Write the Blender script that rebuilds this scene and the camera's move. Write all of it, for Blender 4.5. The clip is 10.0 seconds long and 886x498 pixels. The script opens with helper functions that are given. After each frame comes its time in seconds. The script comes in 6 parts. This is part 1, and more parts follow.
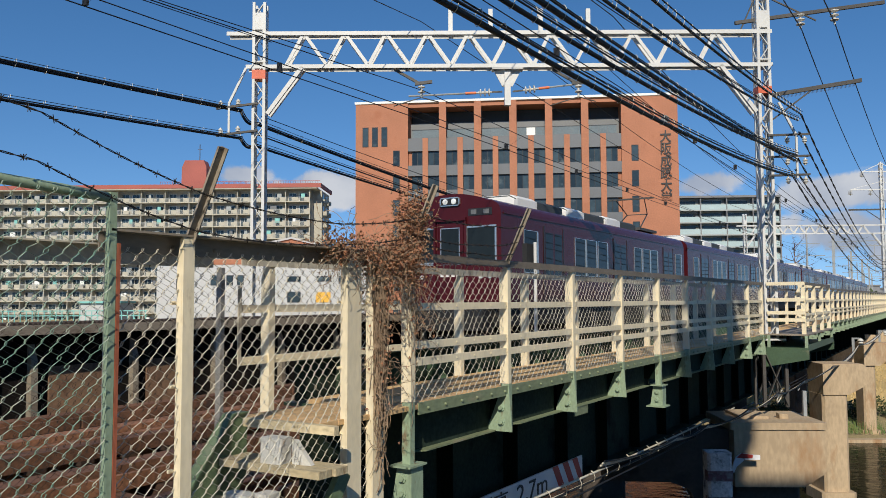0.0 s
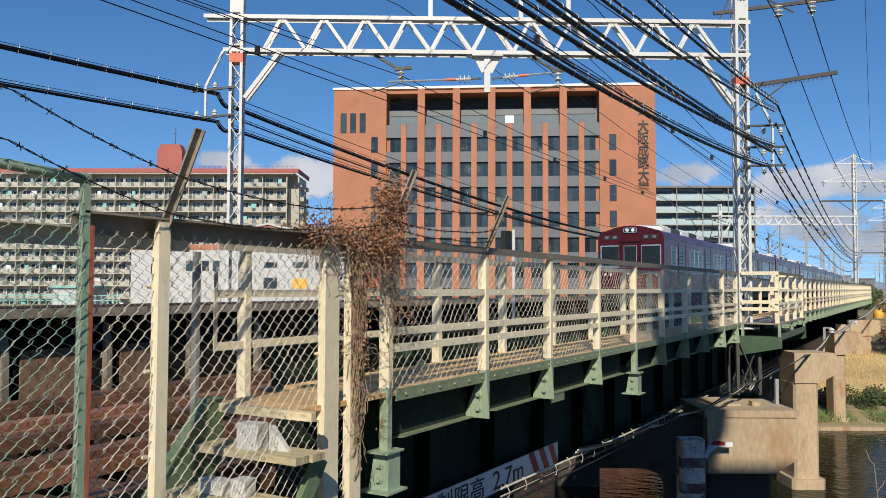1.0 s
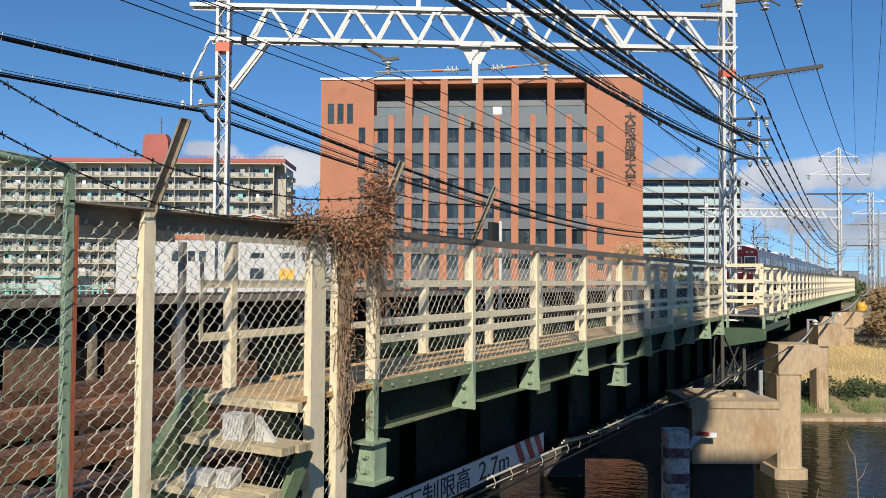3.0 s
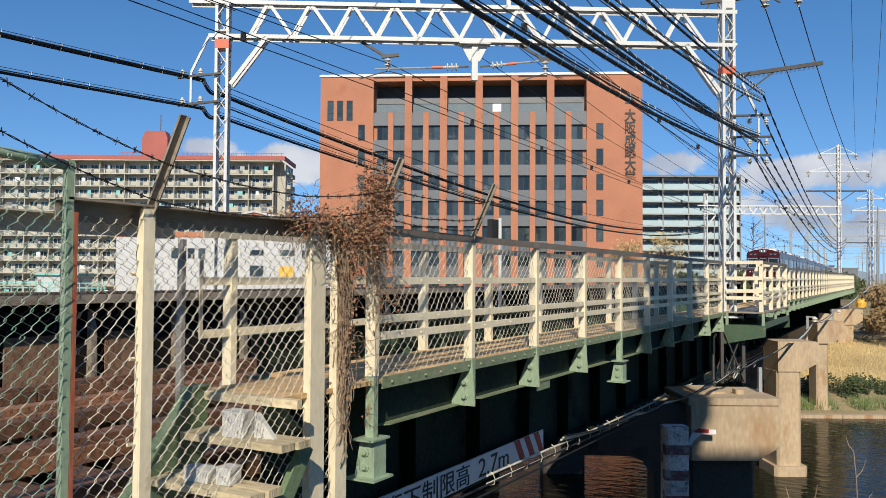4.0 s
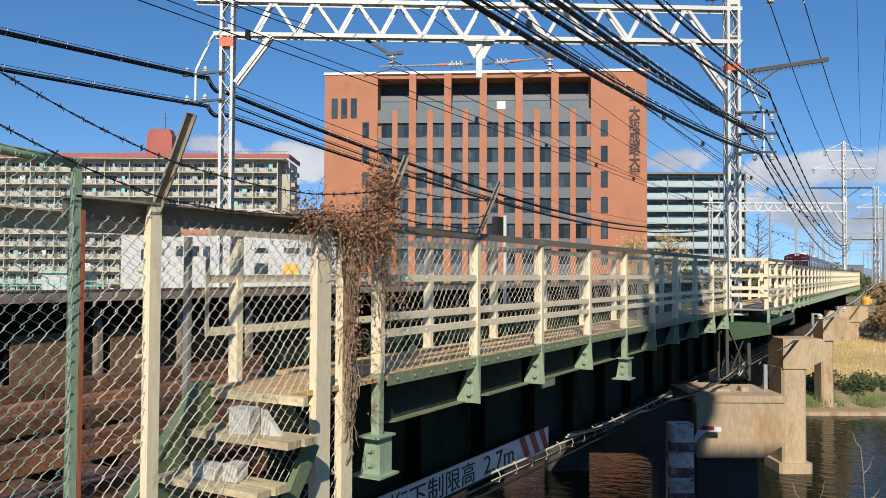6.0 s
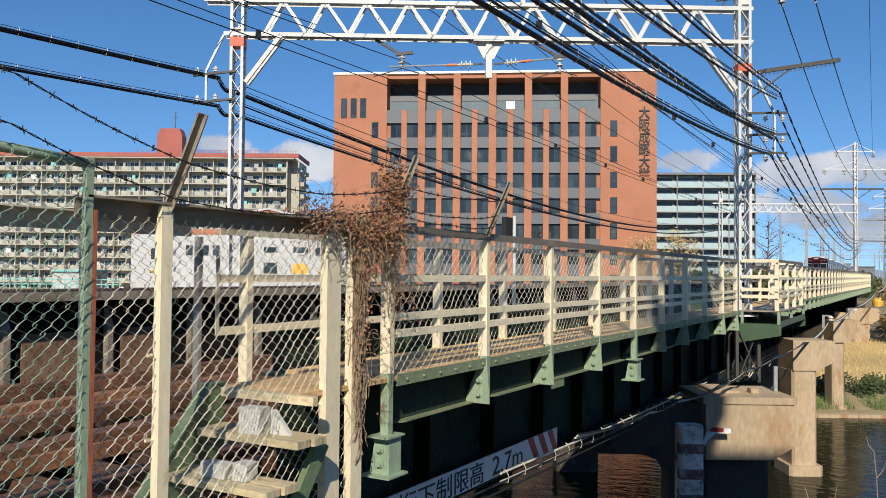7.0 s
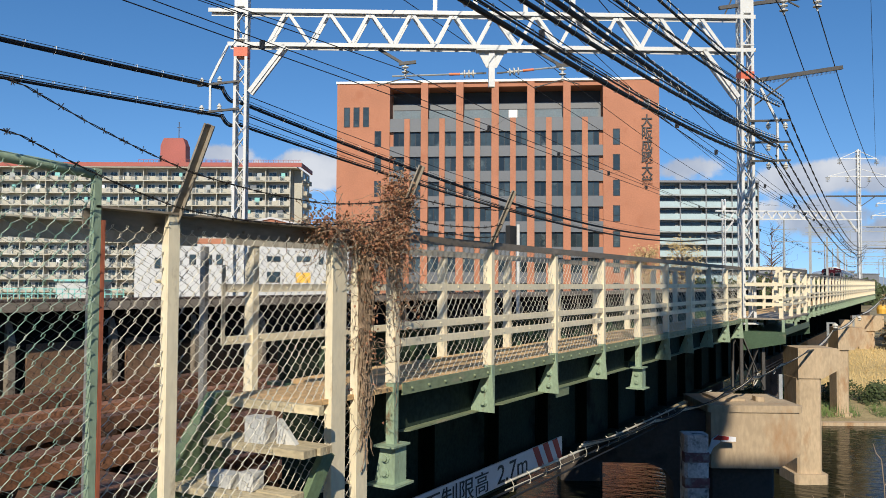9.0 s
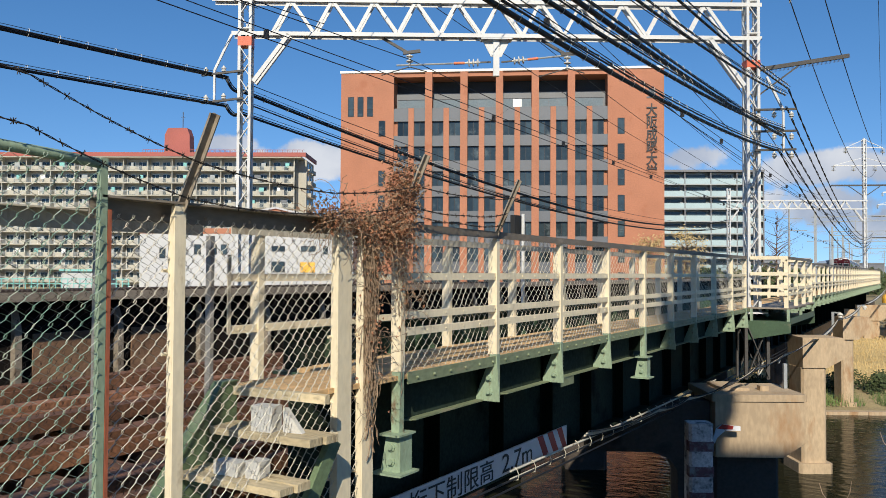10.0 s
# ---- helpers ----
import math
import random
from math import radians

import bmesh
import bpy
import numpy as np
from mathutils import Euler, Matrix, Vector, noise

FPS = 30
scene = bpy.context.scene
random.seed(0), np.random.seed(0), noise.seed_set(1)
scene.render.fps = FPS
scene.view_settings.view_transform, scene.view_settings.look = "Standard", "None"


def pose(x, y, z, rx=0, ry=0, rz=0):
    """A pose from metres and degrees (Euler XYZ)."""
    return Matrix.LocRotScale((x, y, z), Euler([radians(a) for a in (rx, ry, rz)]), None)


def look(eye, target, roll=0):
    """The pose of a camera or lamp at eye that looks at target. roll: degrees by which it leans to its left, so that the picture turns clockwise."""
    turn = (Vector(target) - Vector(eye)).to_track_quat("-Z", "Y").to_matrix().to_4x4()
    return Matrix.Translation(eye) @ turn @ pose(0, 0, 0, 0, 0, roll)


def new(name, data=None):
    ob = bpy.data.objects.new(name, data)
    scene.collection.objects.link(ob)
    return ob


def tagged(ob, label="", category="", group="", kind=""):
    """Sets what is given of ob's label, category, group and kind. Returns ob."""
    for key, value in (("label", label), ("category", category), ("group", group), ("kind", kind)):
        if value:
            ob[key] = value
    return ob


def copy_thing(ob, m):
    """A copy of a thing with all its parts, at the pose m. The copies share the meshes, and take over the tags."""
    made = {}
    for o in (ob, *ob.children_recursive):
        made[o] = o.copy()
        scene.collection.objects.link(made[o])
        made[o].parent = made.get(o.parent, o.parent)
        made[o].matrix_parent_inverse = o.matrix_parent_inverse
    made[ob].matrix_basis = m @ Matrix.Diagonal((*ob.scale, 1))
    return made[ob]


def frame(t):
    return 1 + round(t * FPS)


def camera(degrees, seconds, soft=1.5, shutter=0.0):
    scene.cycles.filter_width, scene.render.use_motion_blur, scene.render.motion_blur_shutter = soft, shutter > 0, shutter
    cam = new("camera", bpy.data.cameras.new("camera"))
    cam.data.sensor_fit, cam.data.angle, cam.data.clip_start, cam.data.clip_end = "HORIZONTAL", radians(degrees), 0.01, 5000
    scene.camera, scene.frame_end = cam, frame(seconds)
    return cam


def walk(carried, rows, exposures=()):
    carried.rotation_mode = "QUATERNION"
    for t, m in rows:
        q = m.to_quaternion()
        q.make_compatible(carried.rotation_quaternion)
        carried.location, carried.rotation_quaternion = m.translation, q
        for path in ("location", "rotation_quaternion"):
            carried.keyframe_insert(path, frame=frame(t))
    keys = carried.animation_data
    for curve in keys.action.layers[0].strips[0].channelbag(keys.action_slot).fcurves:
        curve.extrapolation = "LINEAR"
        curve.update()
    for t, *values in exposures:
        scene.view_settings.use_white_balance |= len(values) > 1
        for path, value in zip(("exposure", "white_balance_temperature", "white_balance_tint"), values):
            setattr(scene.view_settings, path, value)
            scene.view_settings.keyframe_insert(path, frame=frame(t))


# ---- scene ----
cam = camera(57.4, 10.0, 0.75)
PATH = [
    (0, (0.0251, -0.0139, 0.8081), (-1.0336, 1.6782, 0.9350), -0.23),
    (0.5, (0.0156, -0.0071, 0.8050), (-1.0182, 1.7013, 0.9185), 0.07),
    (1, (0.0011, 0.0026, 0.8011), (-1.0109, 1.7250, 0.8967), 0.19),
    (1.5, (0.0041, 0.0059, 0.8006), (-0.9931, 1.7375, 0.8854), 0.18),
    (2, (0.0108, -0.0004, 0.8015), (-0.9808, 1.7347, 0.8810), 0.14),
    (2.5, (0.0046, 0.0024, 0.8014), (-0.9827, 1.7401, 0.8787), 0.30),
    (4, (0.0055, 0.0025, 0.7993), (-0.9789, 1.7421, 0.8664), 0.35),
    (4.5, (-0.0015, 0.0017, 0.7982), (-0.9954, 1.7359, 0.8678), 0.21),
    (5, (0.0008, 0.0002, 0.8000), (-0.9933, 1.7344, 0.8670), 0.20),
    (5.5, (0.0028, -0.0035, 0.7965), (-0.9861, 1.7338, 0.8585), 0.21),
    (7, (-0.0063, -0.0098, 0.8015), (-1.0187, 1.7140, 0.8622), 0.50),
    (7.5, (-0.0082, -0.0147, 0.7991), (-1.0250, 1.7064, 0.8608), 0.45),
    (8, (-0.0074, -0.0280, 0.7972), (-1.0273, 1.6912, 0.8619), 0.31),
    (8.5, (-0.0110, -0.0224, 0.7980), (-1.0270, 1.6987, 0.8712), 0.19),
    (9, (-0.0101, -0.0301, 0.8042), (-1.0287, 1.6892, 0.8859), 0.32),
    (9.5, (-0.0096, -0.0350, 0.8048), (-1.0375, 1.6790, 0.8787), 0.34),
    (10, (-0.0179, -0.0340, 0.8015), (-1.0457, 1.6808, 0.8577), 0.29),
]
walk(cam, [(t, look(eye, target, roll)) for t, eye, target, roll in PATH],
     [(0, -0.27), (0.6, -0.22), (1.2, -0.11), (2.0, -0.04), (4.0, -0.04), (10, -0.04)])

# ---- world, sun ----
SUN = (0.44, -0.898)          # horizontal way towards the sun
SUN_EL = 34.0
world = bpy.data.worlds.new("world")
scene.world = world
world.use_nodes = True
_wt = world.node_tree
_bg = _wt.nodes["Background"]
_sky = _wt.nodes.new("ShaderNodeTexSky")
_sky.sky_type = "NISHITA"
_sky.sun_disc = False
_sky.sun_elevation = radians(SUN_EL)
_sky.sun_rotation = math.atan2(SUN[0], SUN[1])
_sky.air_density, _sky.dust_density, _sky.ozone_density = 1.0, 0.0, 5.0
# low cumulus near the horizon, laid over the sky
_tc = _wt.nodes.new("ShaderNodeTexCoord")
_no = _wt.nodes.new("ShaderNodeTexNoise")
_no.inputs["Scale"].default_value, _no.inputs["Detail"].default_value = 26.0, 8.0
_no.inputs["Roughness"].default_value = 0.6
_nv = _wt.nodes.new("ShaderNodeTexNoise")
_nv.inputs["Scale"].default_value, _nv.inputs["Detail"].default_value = 9.0, 5.0


def _math(op, a, b):
    m = _wt.nodes.new("ShaderNodeMath")
    m.operation = op
    for k, v in enumerate((a, b)):
        if isinstance(v, (int, float)):
            m.inputs[k].default_value = v
        else:
            _wt.links.new(v, m.inputs[k])
    return m.outputs[0]


_cover = 0.0
for cx, cy, cz, cr in ((-0.639, 0.757, 0.135, 0.075), (-0.242, 0.961, 0.135, 0.06), (-0.112, 0.987, 0.115, 0.07), (-0.055, 0.992, 0.117, 0.075), (-0.084, 0.994, 0.075, 0.1), (-0.023, 0.998, 0.057, 0.09), (-0.710, 0.688, 0.151, 0.040)):
    sub = _wt.nodes.new("ShaderNodeVectorMath")
    sub.operation = "SUBTRACT"
    sub.inputs[1].default_value = (cx, cy, cz)
    _wt.links.new(_tc.outputs["Generated"], sub.inputs[0])
    mul = _wt.nodes.new("ShaderNodeVectorMath")
    mul.operation = "MULTIPLY"
    mul.inputs[1].default_value = (1 / cr, 1 / cr, 2.6 / cr)
    _wt.links.new(sub.outputs[0], mul.inputs[0])
    ln = _wt.nodes.new("ShaderNodeVectorMath")
    ln.operation = "LENGTH"
    _wt.links.new(mul.outputs[0], ln.inputs[0])
    _cover = _math("MAXIMUM", _math("SUBTRACT", 1.0, ln.outputs["Value"]), _cover)
_mx = _wt.nodes.new("ShaderNodeMix")
_mx.data_type = "RGBA"
_cc = _wt.nodes.new("ShaderNodeMix")
_cc.data_type = "RGBA"
_cc.inputs["A"].default_value, _cc.inputs["B"].default_value = (3.9, 4.5, 5.8, 1), (8.4, 8.5, 8.8, 1)
_cr = _wt.nodes.new("ShaderNodeMapRange")
_cr.inputs[1].default_value, _cr.inputs[2].default_value = 0.35, 0.62
_wt.links.new(_nv.outputs[0], _cr.inputs[0])
_wt.links.new(_cr.outputs[0], _cc.inputs["Factor"])
_wt.links.new(_cc.outputs["Result"], _mx.inputs["B"])
for _n in (_no, _nv):
    _wt.links.new(_tc.outputs["Generated"], _n.inputs["Vector"])
_rough = _math("ADD", _math("MULTIPLY", _math("SUBTRACT", _no.outputs[0], 0.5), 1.3), _math("MULTIPLY", _math("SUBTRACT", _nv.outputs[0], 0.5), 1.6))
_rm = _wt.nodes.new("ShaderNodeMapRange")
_rm.interpolation_type = "SMOOTHSTEP"
_rm.inputs[1].default_value, _rm.inputs[2].default_value = 0.16, 0.48
_wt.links.new(_math("MULTIPLY", _math("ADD", _cover, _rough), _math("GREATER_THAN", _cover, 0.0001)), _rm.inputs[0])
_wt.links.new(_math("MULTIPLY", _rm.outputs[0], 0.9), _mx.inputs["Factor"])
_hs = _wt.nodes.new("ShaderNodeHueSaturation")
_hs.inputs["Saturation"].default_value, _hs.inputs["Value"].default_value = 1.2, 1.27
_sm = _wt.nodes.new("ShaderNodeMapping")
_sm.inputs["Location"].default_value = (0, 0, 0.11)
_wt.links.new(_tc.outputs["Generated"], _sm.inputs[0])
_wt.links.new(_sm.outputs[0], _sky.inputs[0])
_wt.links.new(_sky.outputs[0], _hs.inputs["Color"])
_tn = _wt.nodes.new("ShaderNodeMix")
_tn.data_type, _tn.blend_type = "RGBA", "MULTIPLY"
_tn.inputs["Factor"].default_value = 1.0
_tn.inputs["B"].default_value = (1.46, 1.24, 1.18, 1)
_wt.links.new(_hs.outputs[0], _tn.inputs["A"])
_wt.links.new(_tn.outputs["Result"], _mx.inputs["A"])
_wt.links.new(_mx.outputs["Result"], _bg.inputs["Color"])
_bg.inputs["Strength"].default_value = 0.092
_sun = bpy.data.lights.new("sun", "SUN")
_sun.energy, _sun.angle, _sun.color = 5.2, radians(0.5), (1.0, 0.915, 0.76)
_so = new("sun", _sun)
_so.matrix_world = look((0, 0, 50), (-SUN[0] * 40, -SUN[1] * 40, 50 - 40 * math.tan(radians(SUN_EL))))


# ---- materials ----
def mat(name, col, rough=0.6, metal=0.0, var=0.25, scale=3.0, fine=40.0, bump=0.15, dirt=None, dirt_amt=0.5,
        coat=0.0, stretch=(1, 1, 1), spread=0.0, dirt_scale=1.0, spec=0.5):
    """Two-scale noise over a base colour, with stains of a second colour and a fine relief."""
    m = bpy.data.materials.new(name)
    m.use_nodes = True
    nt = m.node_tree
    n, l = nt.nodes, nt.links
    p = n["Principled BSDF"]
    tc = n.new("ShaderNodeTexCoord")
    mp = n.new("ShaderNodeMapping")
    mp.inputs["Scale"].default_value = stretch
    l.new(tc.outputs["Object"], mp.inputs[0])
    a = n.new("ShaderNodeTexNoise")
    a.inputs["Scale"].default_value, a.inputs["Detail"].default_value = scale, 5
    b = n.new("ShaderNodeTexNoise")
    b.inputs["Scale"].default_value, b.inputs["Detail"].default_value = fine, 3
    for t in (a, b):
        l.new(mp.outputs[0], t.inputs["Vector"])
    ad = n.new("ShaderNodeMath")
    ad.operation = "ADD"
    l.new(a.outputs[0], ad.inputs[0])
    l.new(b.outputs[0], ad.inputs[1])
    mr = n.new("ShaderNodeMapRange")
    mr.inputs[1].default_value, mr.inputs[2].default_value = 0.7, 1.3
    mr.inputs[3].default_value, mr.inputs[4].default_value = 1 - var, 1 + var
    l.new(ad.outputs[0], mr.inputs[0])
    val = mr.outputs[0]
    if spread:
        oi = n.new("ShaderNodeObjectInfo")
        r2 = n.new("ShaderNodeMapRange")
        r2.inputs[3].default_value, r2.inputs[4].default_value = 1 - spread, 1 + spread
        l.new(oi.outputs["Random"], r2.inputs[0])
        m2 = n.new("ShaderNodeMath")
        m2.operation = "MULTIPLY"
        l.new(val, m2.inputs[0])
        l.new(r2.outputs[0], m2.inputs[1])
        val = m2.outputs[0]
    hs = n.new("ShaderNodeHueSaturation")
    hs.inputs["Color"].default_value = (*col, 1)
    l.new(val, hs.inputs["Value"])
    out = hs.outputs[0]
    if dirt:
        d = n.new("ShaderNodeTexNoise")
        d.inputs["Scale"].default_value, d.inputs["Detail"].default_value = scale * 1.7 * dirt_scale, 8
        d.inputs["Roughness"].default_value = 0.65
        l.new(mp.outputs[0], d.inputs["Vector"])
        dr = n.new("ShaderNodeMapRange")
        dr.inputs[1].default_value, dr.inputs[2].default_value = 0.72 - 0.35 * dirt_amt, 0.84 - 0.3 * dirt_amt
        l.new(d.outputs[0], dr.inputs[0])
        mx = n.new("ShaderNodeMix")
        mx.data_type = "RGBA"
        mx.inputs["B"].default_value = (*dirt, 1)
        l.new(dr.outputs[0], mx.inputs["Factor"])
        l.new(out, mx.inputs["A"])
        out = mx.outputs["Result"]
    l.new(out, p.inputs["Base Color"])
    p.inputs["Roughness"].default_value, p.inputs["Metallic"].default_value = rough, metal
    p.inputs["Coat Weight"].default_value = coat
    p.inputs["Specular IOR Level"].default_value = spec
    if bump:
        bp = n.new("ShaderNodeBump")
        bp.inputs["Strength"].default_value, bp.inputs["Distance"].default_value = bump, 0.01
        l.new(b.outputs[0], bp.inputs["Height"])
        l.new(bp.outputs[0], p.inputs["Normal"])
    return m


RUST = (0.16, 0.055, 0.02)
M_CREAM = mat("cream_paint", (0.79, 0.69, 0.49), 0.5, 0, 0.10, 2.5, 30, 0.1, (0.36, 0.25, 0.13), 0.35, stretch=(1, 1, 0.45))
M_CREAM_OLD = mat("weathered_cream_paint", (0.50, 0.45, 0.35), 0.6, 0, 0.2, 3, 35, 0.2, (0.24, 0.19, 0.13), 0.5, stretch=(1, 1, 0.4))
M_BEAM = mat("brown_grey_paint", (0.26, 0.22, 0.17), 0.6, 0, 0.2, 3, 40, 0.2, (0.13, 0.09, 0.06), 0.5, stretch=(1, .3, 1))
# Girder green lowered to near-black for shade below the walkway, with random grime.
M_GIRDER = mat("shade_dark_girder_green", (0.007, 0.013, 0.009), 0.85, 0, 0.3, 1.2, 25, 0.15, (0.016, 0.016, 0.012), 0.5, spec=0.05)
M_TOPRAIL = mat("worn_brown_paint", (0.17, 0.14, 0.105), 0.6, 0, 0.25, 3, 40, 0.2, (0.30, 0.26, 0.2), 0.4, stretch=(1, .3, 1))
M_GREEN = mat("dark_green_paint", (0.056, 0.098, 0.056), 0.5, 0, 0.2, 1.5, 30, 0.12, (0.16, 0.17, 0.11), 0.35)
M_GREENP = mat("pale_green_paint", (0.26, 0.34, 0.235), 0.5, 0, 0.2, 4, 40, 0.15, RUST, 0.3, stretch=(1, 1, .5))
M_TOE = mat("worn_pale_green_paint", (0.20, 0.24, 0.14), 0.6, 0, 0.25, 2, 35, 0.15, (0.30, 0.27, 0.18), 0.35, stretch=(1, .4, 1))
M_GREENS = mat("scuffed_green_paint", (0.13, 0.185, 0.10), 0.55, 0, 0.25, 3, 40, 0.2, (0.24, 0.24, 0.17), 0.35)
M_RUSTG = mat("rusty_edge", (0.34, 0.10, 0.05), 0.75, 0, 0.3, 4, 40, 0.3, (0.50, 0.42, 0.30), 0.35, stretch=(1, 1, .3))
M_RUST = mat("rusted_steel", (0.185, 0.085, 0.044), 0.8, 0, 0.5, 1.8, 25, 0.3, (0.05, 0.03, 0.02), 0.5, spread=0.35)
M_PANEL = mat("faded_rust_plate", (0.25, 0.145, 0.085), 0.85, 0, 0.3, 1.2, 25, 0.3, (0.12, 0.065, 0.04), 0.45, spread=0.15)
# Web green with overhang shade in its base and uneven grime over it.
M_WEB = mat("shade_dark_web_green", (0.030, 0.045, 0.033), 0.8, 0, 0.35, 0.9, 25, 0.15, (0.010, 0.013, 0.010), 0.5, spec=0.1)
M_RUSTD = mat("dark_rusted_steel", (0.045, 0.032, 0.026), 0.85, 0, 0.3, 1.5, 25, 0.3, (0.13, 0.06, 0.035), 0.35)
# Near-black plate: shade under the flange and farther along put into its colour.
M_SHADE_PLATE = mat("shade_dark_plate_steel", (0.013, 0.011, 0.010), 0.9, 0, 0.4, 0.8, 20, 0.2, (0.03, 0.02, 0.014), 0.4, spec=0.1)
# Rusty sleepers, base also lowered to carry the bridge's shadow.
M_SLEEPER = mat("shade_dark_rusty_sleeper", (0.07, 0.034, 0.02), 0.9, 0, 0.4, 3, 25, 0.3, (0.03, 0.02, 0.015), 0.5, spread=0.6)
M_WIRE = mat("galvanised_wire", (0.66, 0.62, 0.52), 0.5, 0.1, 0.2, 4, 60, 0, (0.25, 0.17, 0.1), 0.4)
M_WIREG = mat("green_coated_wire", (0.20, 0.33, 0.26), 0.5, 0, 0.2, 4, 60, 0, (0.55, 0.55, 0.46), 0.75)
M_WIRED = mat("dark_rusty_wire", (0.035, 0.028, 0.024), 0.7, 0.3, 0.3, 6, 60, 0)
M_CABLE = mat("black_cable_sheath", (0.014, 0.014, 0.015), 0.6, 0, 0.3, 2, 30, 0.1)
M_WHITE = mat("white_mast_paint", (0.62, 0.62, 0.60), 0.45, 0, 0.08, 1.2, 20, 0.08, (0.45, 0.38, 0.3), 0.15)
M_REDBAND = mat("red_band_paint", (0.62, 0.13, 0.06), 0.5, 0, 0.2, 3, 30, 0.1)
M_GREYST = mat("grey_bracket_steel", (0.075, 0.07, 0.065), 0.6, 0.2, 0.25, 3, 40, 0.2)
M_PORC = mat("glazed_porcelain", (0.62, 0.60, 0.54), 0.25, 0, 0.1, 5, 40, 0)
M_ORANGE = mat("orange_insulated_rod", (0.75, 0.20, 0.09), 0.45, 0, 0.1, 5, 40, 0)
M_WOOD = mat("weathered_board", (0.62, 0.40, 0.19), 0.85, 0, 0.3, 3, 30, 0.5, (0.20, 0.13, 0.07), 0.4, stretch=(3, .35, 1), spread=0.2)
M_STEP = mat("worn_step_board", (0.52, 0.43, 0.27), 0.85, 0, 0.3, 4, 30, 0.6, (0.25, 0.18, 0.1), 0.45, stretch=(.5, 3, 1), spread=0.15)
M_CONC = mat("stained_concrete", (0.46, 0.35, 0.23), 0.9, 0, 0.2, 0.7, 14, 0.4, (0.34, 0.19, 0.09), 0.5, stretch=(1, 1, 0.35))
# Darker copy of the pier concrete, with the shade below the bridge painted in.
M_CONCD = mat("shade_dark_concrete", (0.075, 0.060, 0.050), 0.85, 0, 0.25, 0.8, 14, 0.4, (0.035, 0.03, 0.025), 0.5)
M_BLOCK = mat("pale_concrete_block", (0.55, 0.54, 0.50), 0.9, 0, 0.12, 4, 60, 0.4)
M_BRICK = mat("orange_brick_cladding", (0.41, 0.17, 0.095), 0.8, 0, 0.13, 0.25, 5, 0.1, (0.36, 0.135, 0.07), 0.45)
M_GREYP = mat("grey_metal_panel", (0.122, 0.130, 0.142), 0.5, 0.1, 0.08, 0.3, 6, 0.05)
M_LOGGIA_SHADE = mat("loggia_shade", (0.03, 0.031, 0.034), 0.6, 0, 0.2, 0.5, 6, 0)
M_LOUV = mat("grey_louvre", (0.15, 0.155, 0.16), 0.5, 0.1, 0.1, 0.5, 6, 0)
M_FRAME = mat("dark_window_frame", (0.03, 0.03, 0.032), 0.4, 0.3, 0.1, 1, 8, 0)
M_GLASS = mat("blue_grey_window_glass", (0.034, 0.05, 0.058), 0.08, 0.0, 0.25, 0.15, 1.5, 0, (0.15, 0.18, 0.18), 0.45, spread=0.6)
M_LOBBY = mat("white_blind", (0.8, 0.8, 0.76), 0.7, 0, 0.05, 1, 8, 0)
M_APT = mat("beige_rendered_wall", (0.47, 0.44, 0.36), 0.85, 0, 0.1, 0.1, 3, 0.1, (0.40, 0.35, 0.28), 0.3)
M_APTD = mat("shaded_loggia_wall", (0.46, 0.43, 0.37), 0.85, 0, 0.2, 0.2, 3, 0)
M_APTR = mat("red_roof_paint", (0.38, 0.105, 0.08), 0.7, 0, 0.12, 0.2, 4, 0.05)
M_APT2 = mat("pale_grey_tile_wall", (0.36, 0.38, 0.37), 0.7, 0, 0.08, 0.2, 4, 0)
M_APT2D = mat("dark_grey_tile_and_shade", (0.19, 0.19, 0.195), 0.7, 0, 0.1, 0.2, 4, 0)
M_BALG = mat("frosted_balcony_glass", (0.42, 0.52, 0.52), 0.25, 0, 0.08, 0.3, 4, 0)
M_WHITEW = mat("white_factory_wall", (0.50, 0.50, 0.495), 0.8, 0, 0.06, 0.2, 4, 0.05, (0.55, 0.52, 0.48), 0.25)
M_LOGG = mat("tinted_balcony_glass", (0.17, 0.20, 0.205), 0.15, 0, 0.15, 0.3, 4, 0)
M_TURQ = mat("turquoise_paint", (0.22, 0.52, 0.48), 0.6, 0, 0.15, 0.6, 6, 0)
M_YELLOW = mat("orange_yellow_panel", (0.75, 0.42, 0.06), 0.6, 0, 0.1, 1, 8, 0)
M_SIGNW = mat("white_sign_enamel", (0.72, 0.73, 0.76), 0.4, 0, 0.06, 1, 12, 0, (0.4, 0.36, 0.3), 0.25)
# Dark mottling is grime, and also tones the pile down for shade.
M_PILE = mat("grimy_shade_toned_white", (0.62, 0.58, 0.56), 0.7, 0, 0.3, 3, 20, 0.2, (0.12, 0.10, 0.10), 0.6)
M_POLE = mat("pale_grey_pole", (0.30, 0.32, 0.33), 0.6, 0, 0.15, 2, 12, 0)
M_MARK = mat("faded_red_mark", (0.17, 0.075, 0.08), 0.7, 0, 0.3, 3, 20, 0.2, (0.28, 0.26, 0.26), 0.7)
M_SIGNR = mat("red_sign_enamel", (0.42, 0.04, 0.03), 0.45, 0, 0.1, 2, 12, 0)
M_BLACK = mat("black_lettering", (0.02, 0.02, 0.022), 0.5, 0, 0.1, 2, 12, 0)
M_MAROON = mat("maroon_car_paint", (0.060, 0.008, 0.012), 0.24, 0, 0.08, 0.4, 6, 0, spec=0.22)
M_TRIM = mat("bare_aluminium_trim", (0.75, 0.74, 0.70), 0.3, 0.9, 0.06, 2, 20, 0)
